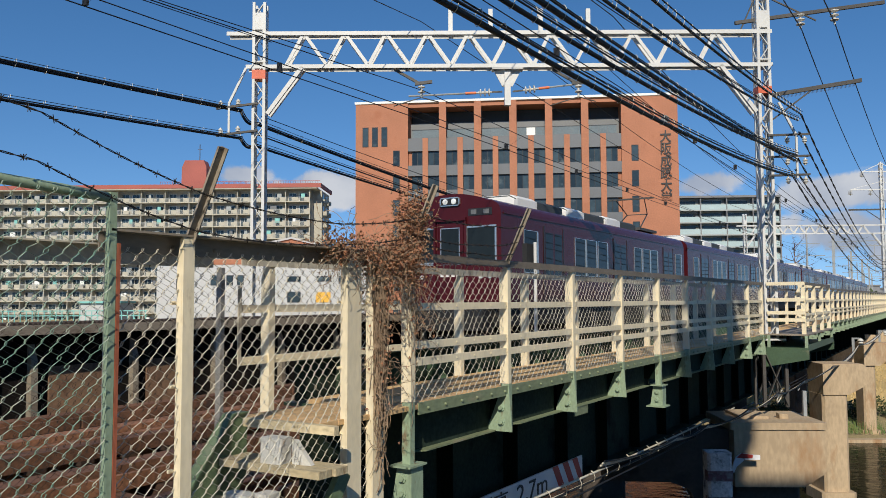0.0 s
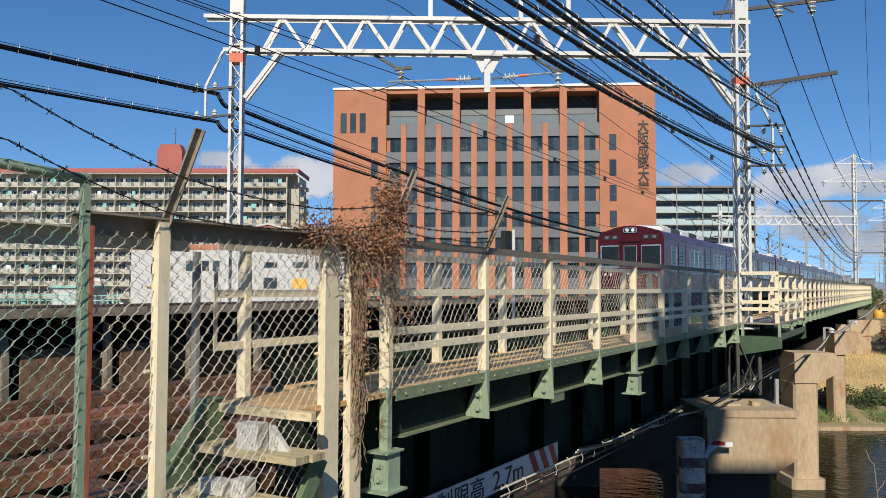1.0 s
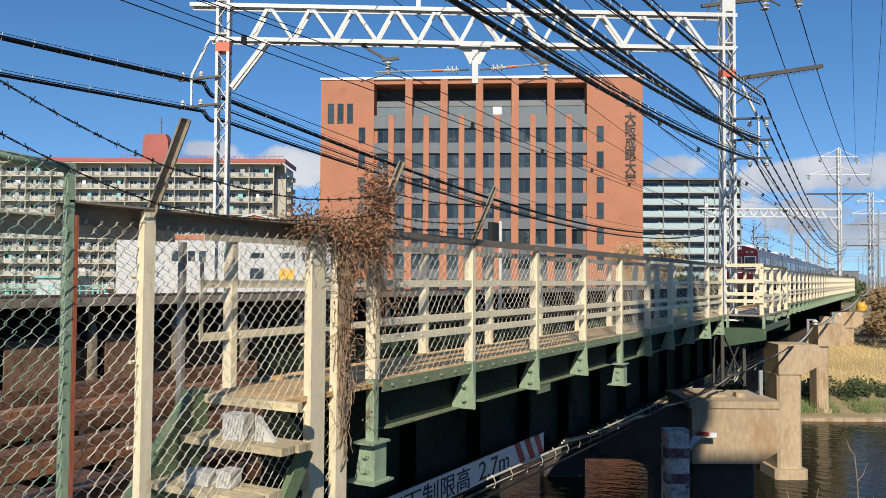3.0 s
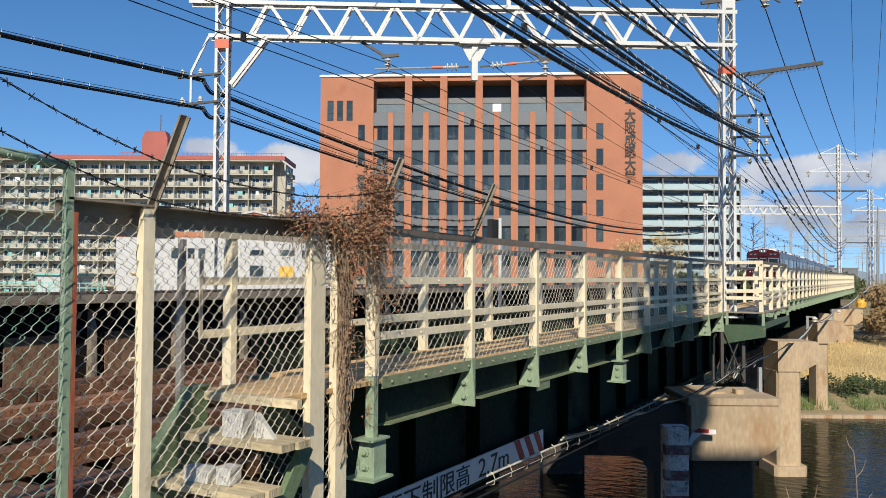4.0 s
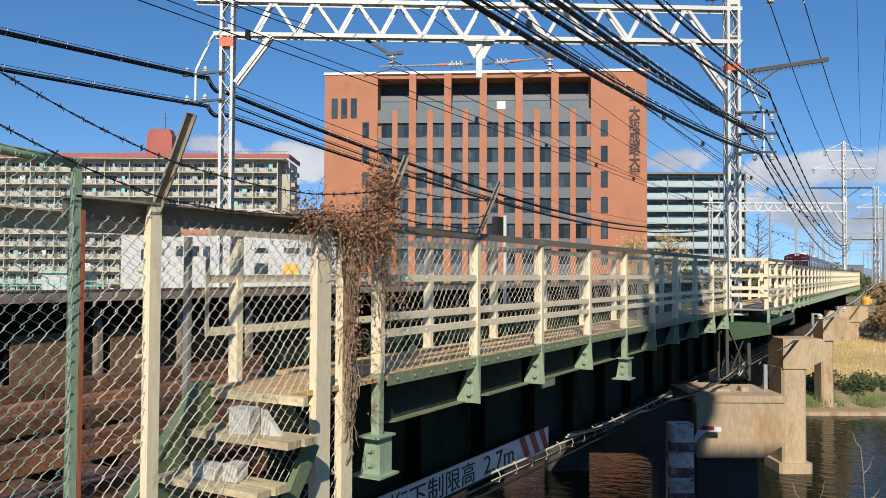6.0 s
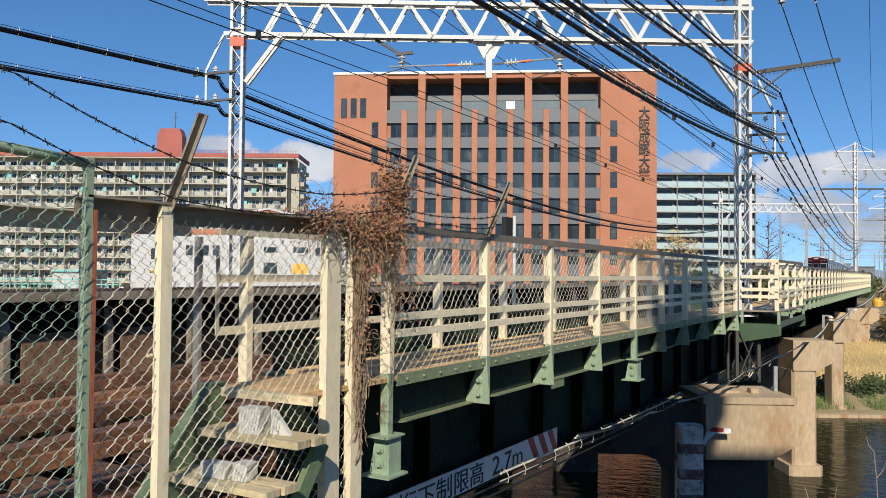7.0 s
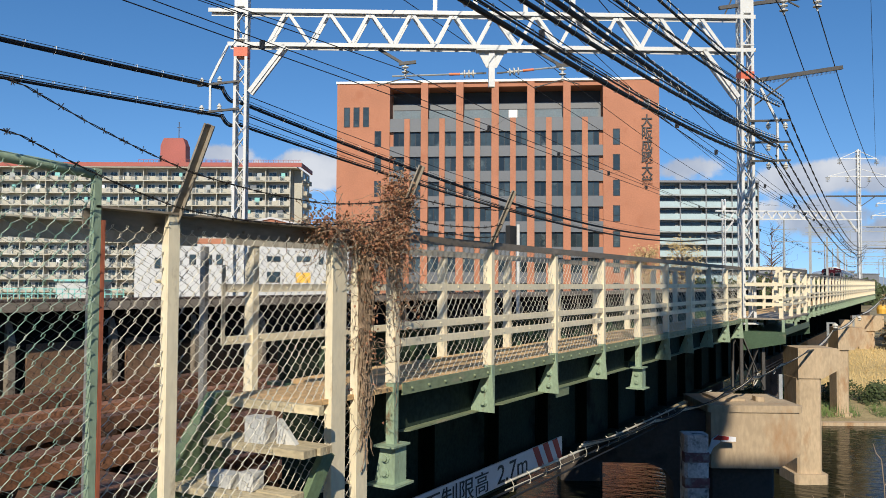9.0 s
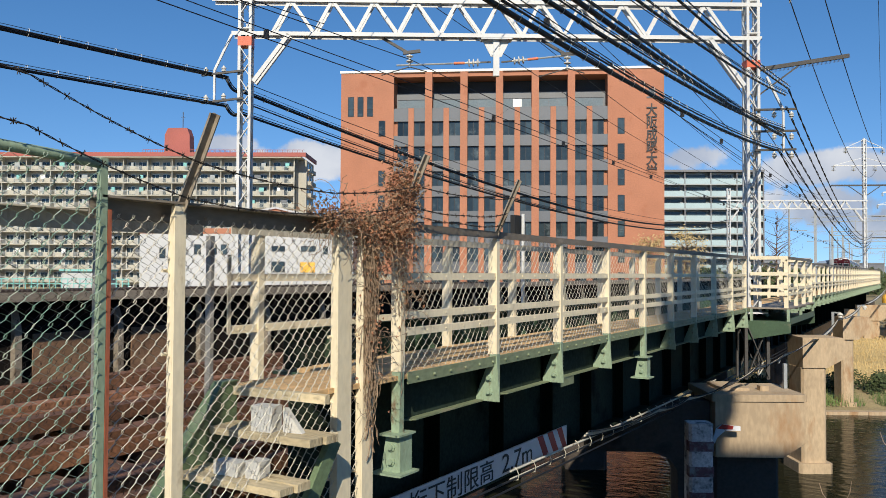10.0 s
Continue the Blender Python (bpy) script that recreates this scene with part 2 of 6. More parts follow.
M_TGLASS = mat("dark_train_glass", (0.015, 0.02, 0.022), 0.04, 0, 0.2, 0.5, 4, 0, spec=0.2)
M_ROOF = mat("dark_grey_car_roof", (0.05, 0.055, 0.055), 0.6, 0, 0.15, 1, 10, 0.05)
M_AC = mat("pale_roof_unit", (0.78, 0.78, 0.76), 0.5, 0, 0.06, 1, 10, 0)
M_UNDER = mat("dark_underframe", (0.02, 0.02, 0.02), 0.7, 0.2, 0.2, 2, 12, 0)
M_LAMP = mat("lamp_glass", (0.75, 0.78, 0.80), 0.1, 0, 0.05, 5, 20, 0)
M_BALLAST = mat("brown_track_ballast", (0.13, 0.095, 0.07), 0.95, 0, 0.45, 2, 22, 1.0, (0.05, 0.04, 0.03), 0.5)
M_STEELR = mat("worn_rail_steel", (0.34, 0.22, 0.14), 0.4, 0.7, 0.2, 2, 20, 0.1)
M_VINE = mat("dry_brown_leaf", (0.33, 0.15, 0.08), 0.85, 0, 0.5, 9, 60, 0.2, (0.42, 0.29, 0.17), 0.7)
M_STEM = mat("grey_dry_stem", (0.27, 0.19, 0.125), 0.9, 0, 0.4, 6, 40, 0.2)
M_BUSH = mat("dark_hedge_leaf", (0.05, 0.07, 0.022), 0.8, 0, 0.5, 1.5, 20, 0, (0.14, 0.085, 0.04), 0.4)
M_REED = mat("green_reed", (0.10, 0.15, 0.04), 0.8, 0, 0.4, 1.5, 20, 0)
M_DRY = mat("dry_grass", (0.50, 0.37, 0.17), 0.95, 0, 0.25, 0.25, 9, 0.6, (0.30, 0.26, 0.11), 0.4)
M_SCRUB = mat("brown_scrub", (0.24, 0.16, 0.075), 0.95, 0, 0.5, 1.5, 20, 0, (0.12, 0.08, 0.04), 0.5)
M_BARK = mat("bare_twig", (0.16, 0.10, 0.07), 0.9, 0, 0.3, 4, 30, 0)
M_HILL = mat("hazy_blue_hill", (0.20, 0.26, 0.36), 1.0, 0, 0.1, 0.002, 0.02, 0, spec=0.0)
M_CITY = mat("hazy_city_block", (0.24, 0.25, 0.27), 0.9, 0, 0.15, 0.05, 1, 0, spread=0.35)


def water_material():
    m = mat("river_water", (0.018, 0.019, 0.010), 0.05, 0, 0.2, 0.1, 2, 0, spec=0.05)
    n, l = m.node_tree.nodes, m.node_tree.links
    tc = n.new("ShaderNodeTexCoord")
    mp = n.new("ShaderNodeMapping")
    mp.inputs["Scale"].default_value = (1.0, 2.2, 1.0)
    mp.inputs["Rotation"].default_value = (0, 0, radians(-30))
    t = n.new("ShaderNodeTexNoise")
    t.inputs["Scale"].default_value, t.inputs["Detail"].default_value = 1.3, 4
    bp = n.new("ShaderNodeBump")
    bp.inputs["Strength"].default_value, bp.inputs["Distance"].default_value = 0.5, 0.06
    l.new(tc.outputs["Object"], mp.inputs[0])
    l.new(mp.outputs[0], t.inputs["Vector"])
    l.new(t.outputs[0], bp.inputs["Height"])
    l.new(bp.outputs[0], n["Principled BSDF"].inputs["Normal"])
    return m


def ground_material():
    """Dry grass with worn earth, darker soil on the near slope."""
    return mat("bank_ground", (0.34, 0.27, 0.14), 0.95, 0, 0.3, 0.2, 8, 0.7, (0.17, 0.14, 0.08), 0.5)


M_WATER = water_material()
M_GROUND = ground_material()


# ---- mesh helpers ----
class Build:
    def __init__(self):
        self.v, self.f = [], []

    def poly(self, pts, faces):
        o = len(self.v)
        self.v += [tuple(p) for p in pts]
        self.f += [tuple(i + o for i in q) for q in faces]
        return self

    def box(self, x0, x1, y0, y1, z0, z1, c=0.0):
        """A box; c bevels its upright edges."""
        if c <= 0:
            p = [(x, y, z) for z in (z0, z1) for x, y in ((x0, y0), (x1, y0), (x1, y1), (x0, y1))]
            return self.poly(p, [(3, 2, 1, 0), (4, 5, 6, 7), (0, 1, 5, 4), (1, 2, 6, 5), (2, 3, 7, 6), (3, 0, 4, 7)])
        ring = [(x0 + c, y0), (x1 - c, y0), (x1, y0 + c), (x1, y1 - c), (x1 - c, y1), (x0 + c, y1), (x0, y1 - c), (x0, y0 + c)]
        return self.prism([(x, y) for x, y in ring], "z", z0, z1)

    def prism(self, ring, axis, a, b):
        """A flat outline pushed along an axis: ring in (y, z) for x, (x, z) for y, (x, y) for z."""
        n = len(ring)
        put = {"x": lambda u, w, k: (k, u, w), "y": lambda u, w, k: (u, k, w), "z": lambda u, w, k: (u, w, k)}[axis]
        p = [put(u, w, a) for u, w in ring] + [put(u, w, b) for u, w in ring]
        f = [(i, (i + 1) % n, n + (i + 1) % n, n + i) for i in range(n)]
        return self.poly(p, f + [tuple(range(n))[::-1], tuple(range(n, 2 * n))])

    def bar(self, p, q, w, h=None):
        """A square bar from p to q."""
        p, q = Vector(p), Vector(q)
        d = (q - p).normalized()
        up = Vector((0, 0, 1)) if abs(d.z) < 0.95 else Vector((0, 1, 0))
        s = d.cross(up).normalized() * w / 2
        u = s.cross(d).normalized() * (h or w) / 2
        pts = [e + a * s + b * u for e in (p, q) for a, b in ((-1, -1), (1, -1), (1, 1), (-1, 1))]
        return self.poly(pts, [(3, 2, 1, 0), (4, 5, 6, 7), (0, 1, 5, 4), (1, 2, 6, 5), (2, 3, 7, 6), (3, 0, 4, 7)])

    def tube(self, pts, r, n=6, caps=True):
        pts = [Vector(p) for p in pts]
        rs = r if isinstance(r, (list, tuple)) else [r] * len(pts)
        rings = []
        for i, p in enumerate(pts):
            d = (pts[min(i + 1, len(pts) - 1)] - pts[max(i - 1, 0)]).normalized()
            up = Vector((0, 0, 1)) if abs(d.z) < 0.9 else Vector((1, 0, 0))
            s = d.cross(up).normalized()
            u = s.cross(d)
            rings += [p + rs[i] * (math.cos(2 * math.pi * k / n) * s + math.sin(2 * math.pi * k / n) * u) for k in range(n)]
        f = []
        for i in range(len(pts) - 1):
            for k in range(n):
                a, b = i * n + k, i * n + (k + 1) % n
                f.append((a, b, b + n, a + n))
        if caps:
            f += [tuple(range(n))[::-1], tuple(range(len(rings) - n, len(rings)))]
        return self.poly(rings, f)

    def lathe(self, base, prof, n=10, axis=(0, 0, 1)):
        """Rings of (height, radius) round an axis from base."""
        ax = Vector(axis).normalized()
        return self.tube([Vector(base) + ax * h for h, _ in prof], [r for _, r in prof], n)

    def mesh(self, name, material, smooth=False):
        me = bpy.data.meshes.new(name)
        me.from_pydata(self.v, [], self.f)
        me.materials.append(material)
        bm = bmesh.new()
        bm.from_mesh(me)
        bmesh.ops.recalc_face_normals(bm, faces=bm.faces)
        bm.to_mesh(me)
        bm.free()
        if smooth:
            for p in me.polygons:
                p.use_smooth = True
        return me


def part(name, b, material, parent=None, label="", kind="", smooth=False, at=None):
    ob = new(name, b.mesh(name, material, smooth) if isinstance(b, Build) else b)
    if parent is not None:
        ob.parent = parent
    if at is not None:
        ob.matrix_basis = at
    return tagged(ob, label, kind=kind)


def thing(name, label, category, at=None, group="", kind=""):
    e = new(name)
    e.empty_display_size = 0.2
    if at is not None:
        e.matrix_basis = at
    return tagged(e, label, category, group, kind)


# directions along and across the river, which crosses the bridge askew
SKEW = 29.83
RIGHT = Vector((math.cos(radians(SKEW)), math.sin(radians(SKEW)), 0))
AHEAD = Vector((-math.sin(radians(SKEW)), math.cos(radians(SKEW)), 0))
WATER_Z = -6.1
RAIL_Z = -0.85
RX = -3.5                      # outer railing's line
INX = -4.45                    # inner railing's line


def track_x(s, side=0):
    """The middle of a track at s metres along: side 0 the far track, 1 the near one."""
    return -10.15 - (0.00014 * (s - 20) ** 2 if s > 20 else 0) + 3.85 * side


# ---- ground, river ----
def build_ground():
    prof = [(-300, -1.5), (1.5, -1.5), (4.5, -4.4), (11.5, -4.5), (12.6, -6.9), (40.2, -6.9), (40.3, -6.02), (41.6, -5.95),
            (43, -5.7), (46, -5.2), (62, -3.9), (90, -3.1), (400, -3.1), (4500, -3.1)]
    b = Build()
    us = [-4500, -600, -200, -80, -40, -20, -10, -5, 0, 5, 10, 20, 40, 80, 200, 600, 4500]
    pts = []
    for v, z in prof:
        for u in us:
            q = RIGHT * u + AHEAD * v
            pts.append((q.x, q.y, z))
    n = len(us)
    b.poly(pts, [(i * n + k, i * n + k + 1, (i + 1) * n + k + 1, (i + 1) * n + k) for i in range(len(prof) - 1) for k in range(n - 1)])
    tagged(part("ground", b, M_GROUND), "brown earth and dry grass on both river banks", "ground", kind="structure")
    b = Build()
    pts = [RIGHT * u + AHEAD * v for u, v in ((-400, 11.5), (400, 11.5), (400, 40.6), (-400, 40.6))]
    b.poly([(p.x, p.y, WATER_Z) for p in pts], [(0, 1, 2, 3)])
    tagged(part("water", b, M_WATER), "dark rippled river water under the bridge", "water", kind="structure")
    # dry grass field on the far side and the stone edge of the bank
    b = Build()
    pts = [RIGHT * u + AHEAD * v for u, v in ((-200, 46.2), (200, 46.2), (200, 61.8), (-200, 61.8))]
    b.poly([(p.x, p.y, z) for p, z in zip(pts, (-5.15, -5.15, -3.88, -3.88))], [(0, 1, 2, 3)])
    tagged(part("grass_field", b, M_DRY), "straw-coloured dry grass on the far bank", "grass", kind="structure")
    t = thing("bank_edge", "pale concrete kerb along the far river bank", "kerb", kind="structure")
    for i in range(40):
        b = Build()
        b.box(0, 1.985, -0.15, 0.35, -0.75, 0.16, 0.006)
        p = RIGHT * (-40 + 2 * i) + AHEAD * 40.2
        part("kerb_stone", b, M_CONC, t, at=pose(p.x, p.y, -6.1, 0, 0, SKEW))


build_ground()


# ---- railings and walkway ----
POSTS = [5.15, 6.765, 8.31, 9.885, 11.42, 12.90, 14.38, 15.92, 17.5, 18.95]


def post_mesh(z0, z1, w=0.06):
    """An angle post: one flange on the railing's plane, one standing inwards with its top corner cut off."""
    b = Build()
    b.box(-0.008, 0.0, 0.0, w, z0, z1)
    b.prism([(-0.09, z0), (-0.009, z0), (-0.009, z1), (-0.02, z1), (-0.09, z1 - 0.13)], "y", 0.0, 0.009)
    return b


def zigzag(b, x, y0, y1, z0, z1, pitch=0.1, r=0.0022, sway=0.006):
    """Chain-link: wires that zigzag upwards, each hooked into its neighbours."""
    rnd = random.Random(int(y0 * 100) + int(x * 37))
    h = pitch / 2
    n = max(1, int((y1 - y0) / h))
    m = max(2, int((z1 - z0) / h))
    dz = (z1 - z0) / m
    ring = ((r, 0.0), (-r * 0.5, r * 0.87), (-r * 0.5, -r * 0.87))
    for i in range(n):
        o = len(b.v)
        count = 0
        for k in range(m + 1):
            out = (k + i) % 2
            y = y0 + i * h + (h if out else 0.0) + rnd.uniform(-sway, sway)
            y = min(max(y, y0), y1)
            z = z0 + k * dz + rnd.uniform(-sway, sway) * 0.5
            bow = 0.014 * math.sin(y * 2.3 + z * 3.1) + 0.006 * math.sin(y * 11 + z * 7)
            lean = (1 if out else -1)
            # a short upright hook at each knuckle, pushed past the neighbour
            for dy, e, dx in ((0.004 * lean, -0.16, -0.004), (0.004 * lean, 0.16, 0.004)):
                cx, cy, cz = x + bow + dx, y + dy, z + e * dz
                b.v += [(cx + p, cy + q, cz) for p, q in ring]
                count += 1
        for k in range(count - 1):
            a = o + 3 * k
            b.f += [(a, a + 1, a + 4, a + 3), (a + 1, a + 2, a + 5, a + 4), (a + 2, a, a + 3, a + 5)]
    return b


def railing(name, label, x, ys, z0=-0.3, top=1.17, mesh=True, rails=(0.76, 0.46, 0.33), ends=None, mesh_sides=None, top_mat=None):
    t = thing(name, label, "railing")
    pm = post_mesh(z0, top - 0.01).mesh("post", M_CREAM)
    for y in ys:
        part("post", pm, None, t, at=pose(x, y, 0, 0, 0, random.uniform(-1, 1)))
    y0, y1 = ends or (ys[0], ys[-1])
    b = Build()
    b.box(x - 0.10, x + 0.012, y0, y1, top, top + 0.010)
    b.box(x + 0.002, x + 0.012, y0, y1, top - 0.055, top)
    part("top_rail", b, top_mat or M_TOPRAIL, t, "weathered angle-iron top rail")
    for z in rails:
        b = Build()
        b.box(x - 0.020, x - 0.012, y0, y1, z - 0.03, z + 0.03)
        b.box(x - 0.05, x - 0.020, y0, y1, z + 0.022, z + 0.03)
        k = y0 + 0.1
        while k < y1:
            b.lathe((x - 0.012, k, z), [(0, 0.008), (0.006, 0.008), (0.009, 0.004)], 6, (1, 0, 0))
            k += 0.3
        part("rail", b, M_CREAM, t)
    if mesh:
        b = Build()
        for a, c in (mesh_sides or ((y0, y1),)):
            zigzag(b, x - 0.035, a, c, 0.03, top - 0.03, 0.10, 0.0024)
        part("chain_link_mesh", b, M_WIRE, t, "galvanised chain-link wire, bent in places", "stuff")
    return t


def lower_works():
    """Walkway deck of boards on an outer channel beam with knee plates, and the plate girder behind."""
    t = thing("walkway_deck", "weathered brown wooden boards laid on the bridge walkway", "walkway")
    pm = Build().box(-0.98, 0.0, 0.004, 0.196, -0.035, 0.0).mesh("board", M_WOOD)
    ps = Build().box(-0.74, 0.0, 0.004, 0.196, -0.035, 0.0).mesh("board", M_WOOD)
    y = 4.1
    while y < 24:
        part("board", ps if y < 5.0 else pm, None, t, at=pose(RX - 0.015, y, 0.0 + random.uniform(-0.004, 0.004)))
        y += 0.2
    b = Build()
    b.box(INX - 0.05, RX - 0.015, 24, 80, -0.04, 0)
    part("far_decking", b, M_WOOD, t)
    # toe board and outer channel
    t = thing("edge_beam", "dark green steel edge beam with riveted toe board and knee plates", "bridge beam")
    b = Build()
    b.box(RX - 0.02, RX - 0.008, 5.27, 80, -0.078, 0.014)
    k = 5.4
    while k < 24:
        b.lathe((RX - 0.008, k, -0.035), [(0, 0.014), (0.01, 0.013), (0.016, 0.006)], 6, (1, 0, 0))
        k += 0.26
    part("toe_board", b, M_TOE, t, "pale worn green toe board with bolts")
    b = Build()
    for y0, y1 in ((5.42, 6.85), (7.10, 8.30), (8.32, 9.86), (9.94, 11.3), (11.6, 18.7), (24, 80)):
        # Channel split by light: web painted darker, flange painted paler.
        part("channel_web", Build().box(RX - 0.21, RX - 0.20, y0 - 0.1, y1, -0.40, -0.06), M_WEB, t, "green channel web, darkened for shade")
        b.prism([(RX - 0.21, y0), (RX - 0.12, y0 + 0.14), (RX - 0.12, y1), (RX - 0.21, y1)], "z", -0.412, -0.40)
    b.box(RX - 0.14, RX - 0.13, 8.62, 9.02, -0.51, -0.412)
    part("channel_flange", b, M_TOE, t, "worn green flange, sunlight put into its paler colour")
    plate = Build().prism([(-0.22, -0.41), (0.045, -0.41), (0.045, -0.36), (0.02, -0.06), (-0.08, -0.06)], "y", 0, 0.012)
    for z in (-0.32, -0.19):
        plate.lathe((-0.06, 0.0, z), [(0, 0.035), (0.012, 0.035), (0.014, 0.022), (0.035, 0.022)], 8, (0, -1, 0))
    pm = plate.mesh("knee_plate", M_GREENP)
    foot = Build().box(-0.008, 0.0, 0, 0.062, -0.40, 0.028).box(-0.08, -0.009, 0, 0.01, -0.40, 0.028).mesh("post_foot", M_GREENP)
    for y in POSTS[1:]:
        if y != 11.42:
            part("knee_plate", pm, None, t, at=pose(RX + 0.0, y - 0.03, 0))
        part("post_foot", foot, None, t, at=pose(RX + 0.004, y - 0.002, 0))
    y = 25.4
    while y < 79:
        part("knee_plate", pm, None, t, at=pose(RX + 0.0, y - 0.03, 0))
        y += 1.54
    # bracket posts with their base plates, at the walkway's end and further along
    for y, top, low in ((5.11, 0.028, -0.44), (11.40, -0.36, -0.40)):
        t = thing("bracket_post", "pale green steel bracket post with bolted base plate", "bracket", pose(RX, y, 0), "bracket posts")
        b = Build()
        b.box(-0.012, 0.0, 0.03, 0.09, low, top)
        b.box(-0.075, -0.012, 0.03, 0.042, low, top)
        part("upright", b, M_GREENP, t)
        b = Build()
        b.prism([(-0.15, low - 0.29), (0.03, low - 0.29), (0.03, low - 0.01), (-0.10, low - 0.01)], "y", 0.0, 0.014)
        b.box(0.018, 0.03, 0.014, 0.16, low - 0.29, low - 0.01)
        for z in (-0.10, -0.21):
            b.lathe((-0.05, 0.0, low + z), [(0, 0.035), (0.012, 0.035), (0.014, 0.022), (0.03, 0.022)], 8, (0, -1, 0))
        part("base_plate", b, M_GREENP, t)
        part("flange", Build().box(-0.13, 0.06, -0.07, 0.18, low - 0.01, low + 0.004, 0.01), M_GREENP, t)
        part("flange", Build().box(-0.19, 0.08, -0.08, 0.20, low - 0.305, low - 0.29, 0.01), M_GREENP, t)
    # plate girder
    gx = -4.75
    t = thing("plate_girder", "dark green riveted plate girder carrying the tracks", "bridge girder")
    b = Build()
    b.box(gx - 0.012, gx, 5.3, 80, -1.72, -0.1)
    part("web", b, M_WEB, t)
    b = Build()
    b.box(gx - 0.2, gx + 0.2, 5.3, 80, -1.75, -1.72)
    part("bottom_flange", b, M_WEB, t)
    b = Build()
    b.box(gx - 0.2, gx + 0.2, 5.3, 80, -0.1, -0.07)
    part("top_flange", b, M_GREEN, t)
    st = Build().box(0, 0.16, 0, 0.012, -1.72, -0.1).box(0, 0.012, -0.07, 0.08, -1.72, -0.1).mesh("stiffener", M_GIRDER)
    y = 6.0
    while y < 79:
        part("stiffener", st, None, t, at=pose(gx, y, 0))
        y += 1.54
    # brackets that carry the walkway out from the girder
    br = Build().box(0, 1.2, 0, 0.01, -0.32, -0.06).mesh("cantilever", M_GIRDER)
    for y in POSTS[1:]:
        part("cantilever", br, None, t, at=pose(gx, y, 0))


lower_works()


def parapet_plate():
    """Low dark green plate between walkway and tracks, with raking stiffeners."""
    t = thing("parapet_plate", "low dark green steel plate between walkway and tracks", "bridge parapet")
    x = -4.86
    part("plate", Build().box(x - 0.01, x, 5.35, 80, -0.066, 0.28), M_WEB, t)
    part("capping", Build().box(x - 0.06, x + 0.06, 5.35, 80, 0.282, 0.296), M_GREEN, t)
    rk = Build().prism([(0.002, -0.066), (0.30, -0.066), (0.03, 0.27), (0.002, 0.27)], "y", 0, 0.012).mesh("stiffener", M_GREEN)
    for i in range(20):
        part("stiffener", rk, None, t, at=pose(x, 5.9 + 0.78 * i, 0))


parapet_plate()
railing("outer_railing", "cream steel walkway railing with chain-link mesh and weathered top rail", RX, POSTS, 0.03)
railing("inner_railing", "weathered cream inner railing between walkway and tracks", INX, [4.6, 6.05, 7.5, 9.1, 10.7, 12.3, 13.9, 15.5, 17.1, 18.6],
        -0.1, 1.13, rails=(0.75, 0.36), mesh=False, ends=(4.3, 18.6), top_mat=M_CREAM_OLD)
part("end_bar", Build().box(INX - 0.012, INX, 4.28, 4.31, 0.33, 0.92), M_CREAM_OLD, bpy.data.objects["inner_railing"])
# railing that steps out round the mast, and the long run beyond
railing("mast_railing", "cream railing stepping out round the catenary mast platform", RX + 0.8, [19.45, 21.0, 22.4, 23.8], -0.05, 1.17, mesh=False,
        ends=(19.45, 23.85))


def cross_railing(y):
    t = thing("cross_railing", "short cream railing across the mast platform end", "railing")
    for z in (0.34, 0.50, 0.79, 1.15):
        part("rail", Build().box(RX, RX + 0.8, y, y + 0.01, z - 0.035, z + 0.035).box(RX, RX + 0.8, y, y + 0.07, z + 0.035, z + 0.043), M_CREAM, t)


cross_railing(19.4)
cross_railing(23.86)
railing("far_railing", "long cream railing running to the far end of the bridge", RX, [24.2 + 1.54 * i for i in range(36)], -0.05, 1.17, mesh=False)
railing("far_inner_railing", "cream inner railing along the far spans", INX, [24.2 + 2.0 * i for i in range(28)], -0.05, 1.13, mesh=False, rails=(0.75, 0.36))


def mast_platform():
    t = thing("mast_platform", "dark green steel bracket platform under the mast", "bridge bracket")
    for y in (19.35, 23.8):
        part("end_bracket", Build().prism([(RX - 0.1, -0.27), (RX + 0.86, -0.27), (RX + 0.86, -0.52), (RX - 0.1, -0.72)], "y", y, y + 0.02), M_GREEN, t)
    for y in (19.35, 21.4, 23.8):
        part("strut", Build().box(RX + 0.78, RX + 0.84, y, y + 0.06, -0.27, 0.0), M_GREENP, t)
        part("strut", Build().box(RX + 0.0, RX + 0.06, y, y + 0.06, -0.27, 0.0), M_GREENP, t)
    part("side_beam", Build().box(RX + 0.82, RX + 0.85, 19.37, 23.8, -0.34, -0.2), M_GREEN, t)
    part("lower_plate", Build().box(RX - 0.1, RX + 0.82, 19.37, 23.8, -0.29, -0.272), M_GREEN, t)
    part("deck_plate", Build().box(RX - 0.1, RX + 0.85, 19.35, 23.85, 0.0, 0.03), M_BEAM, t)


mast_platform()


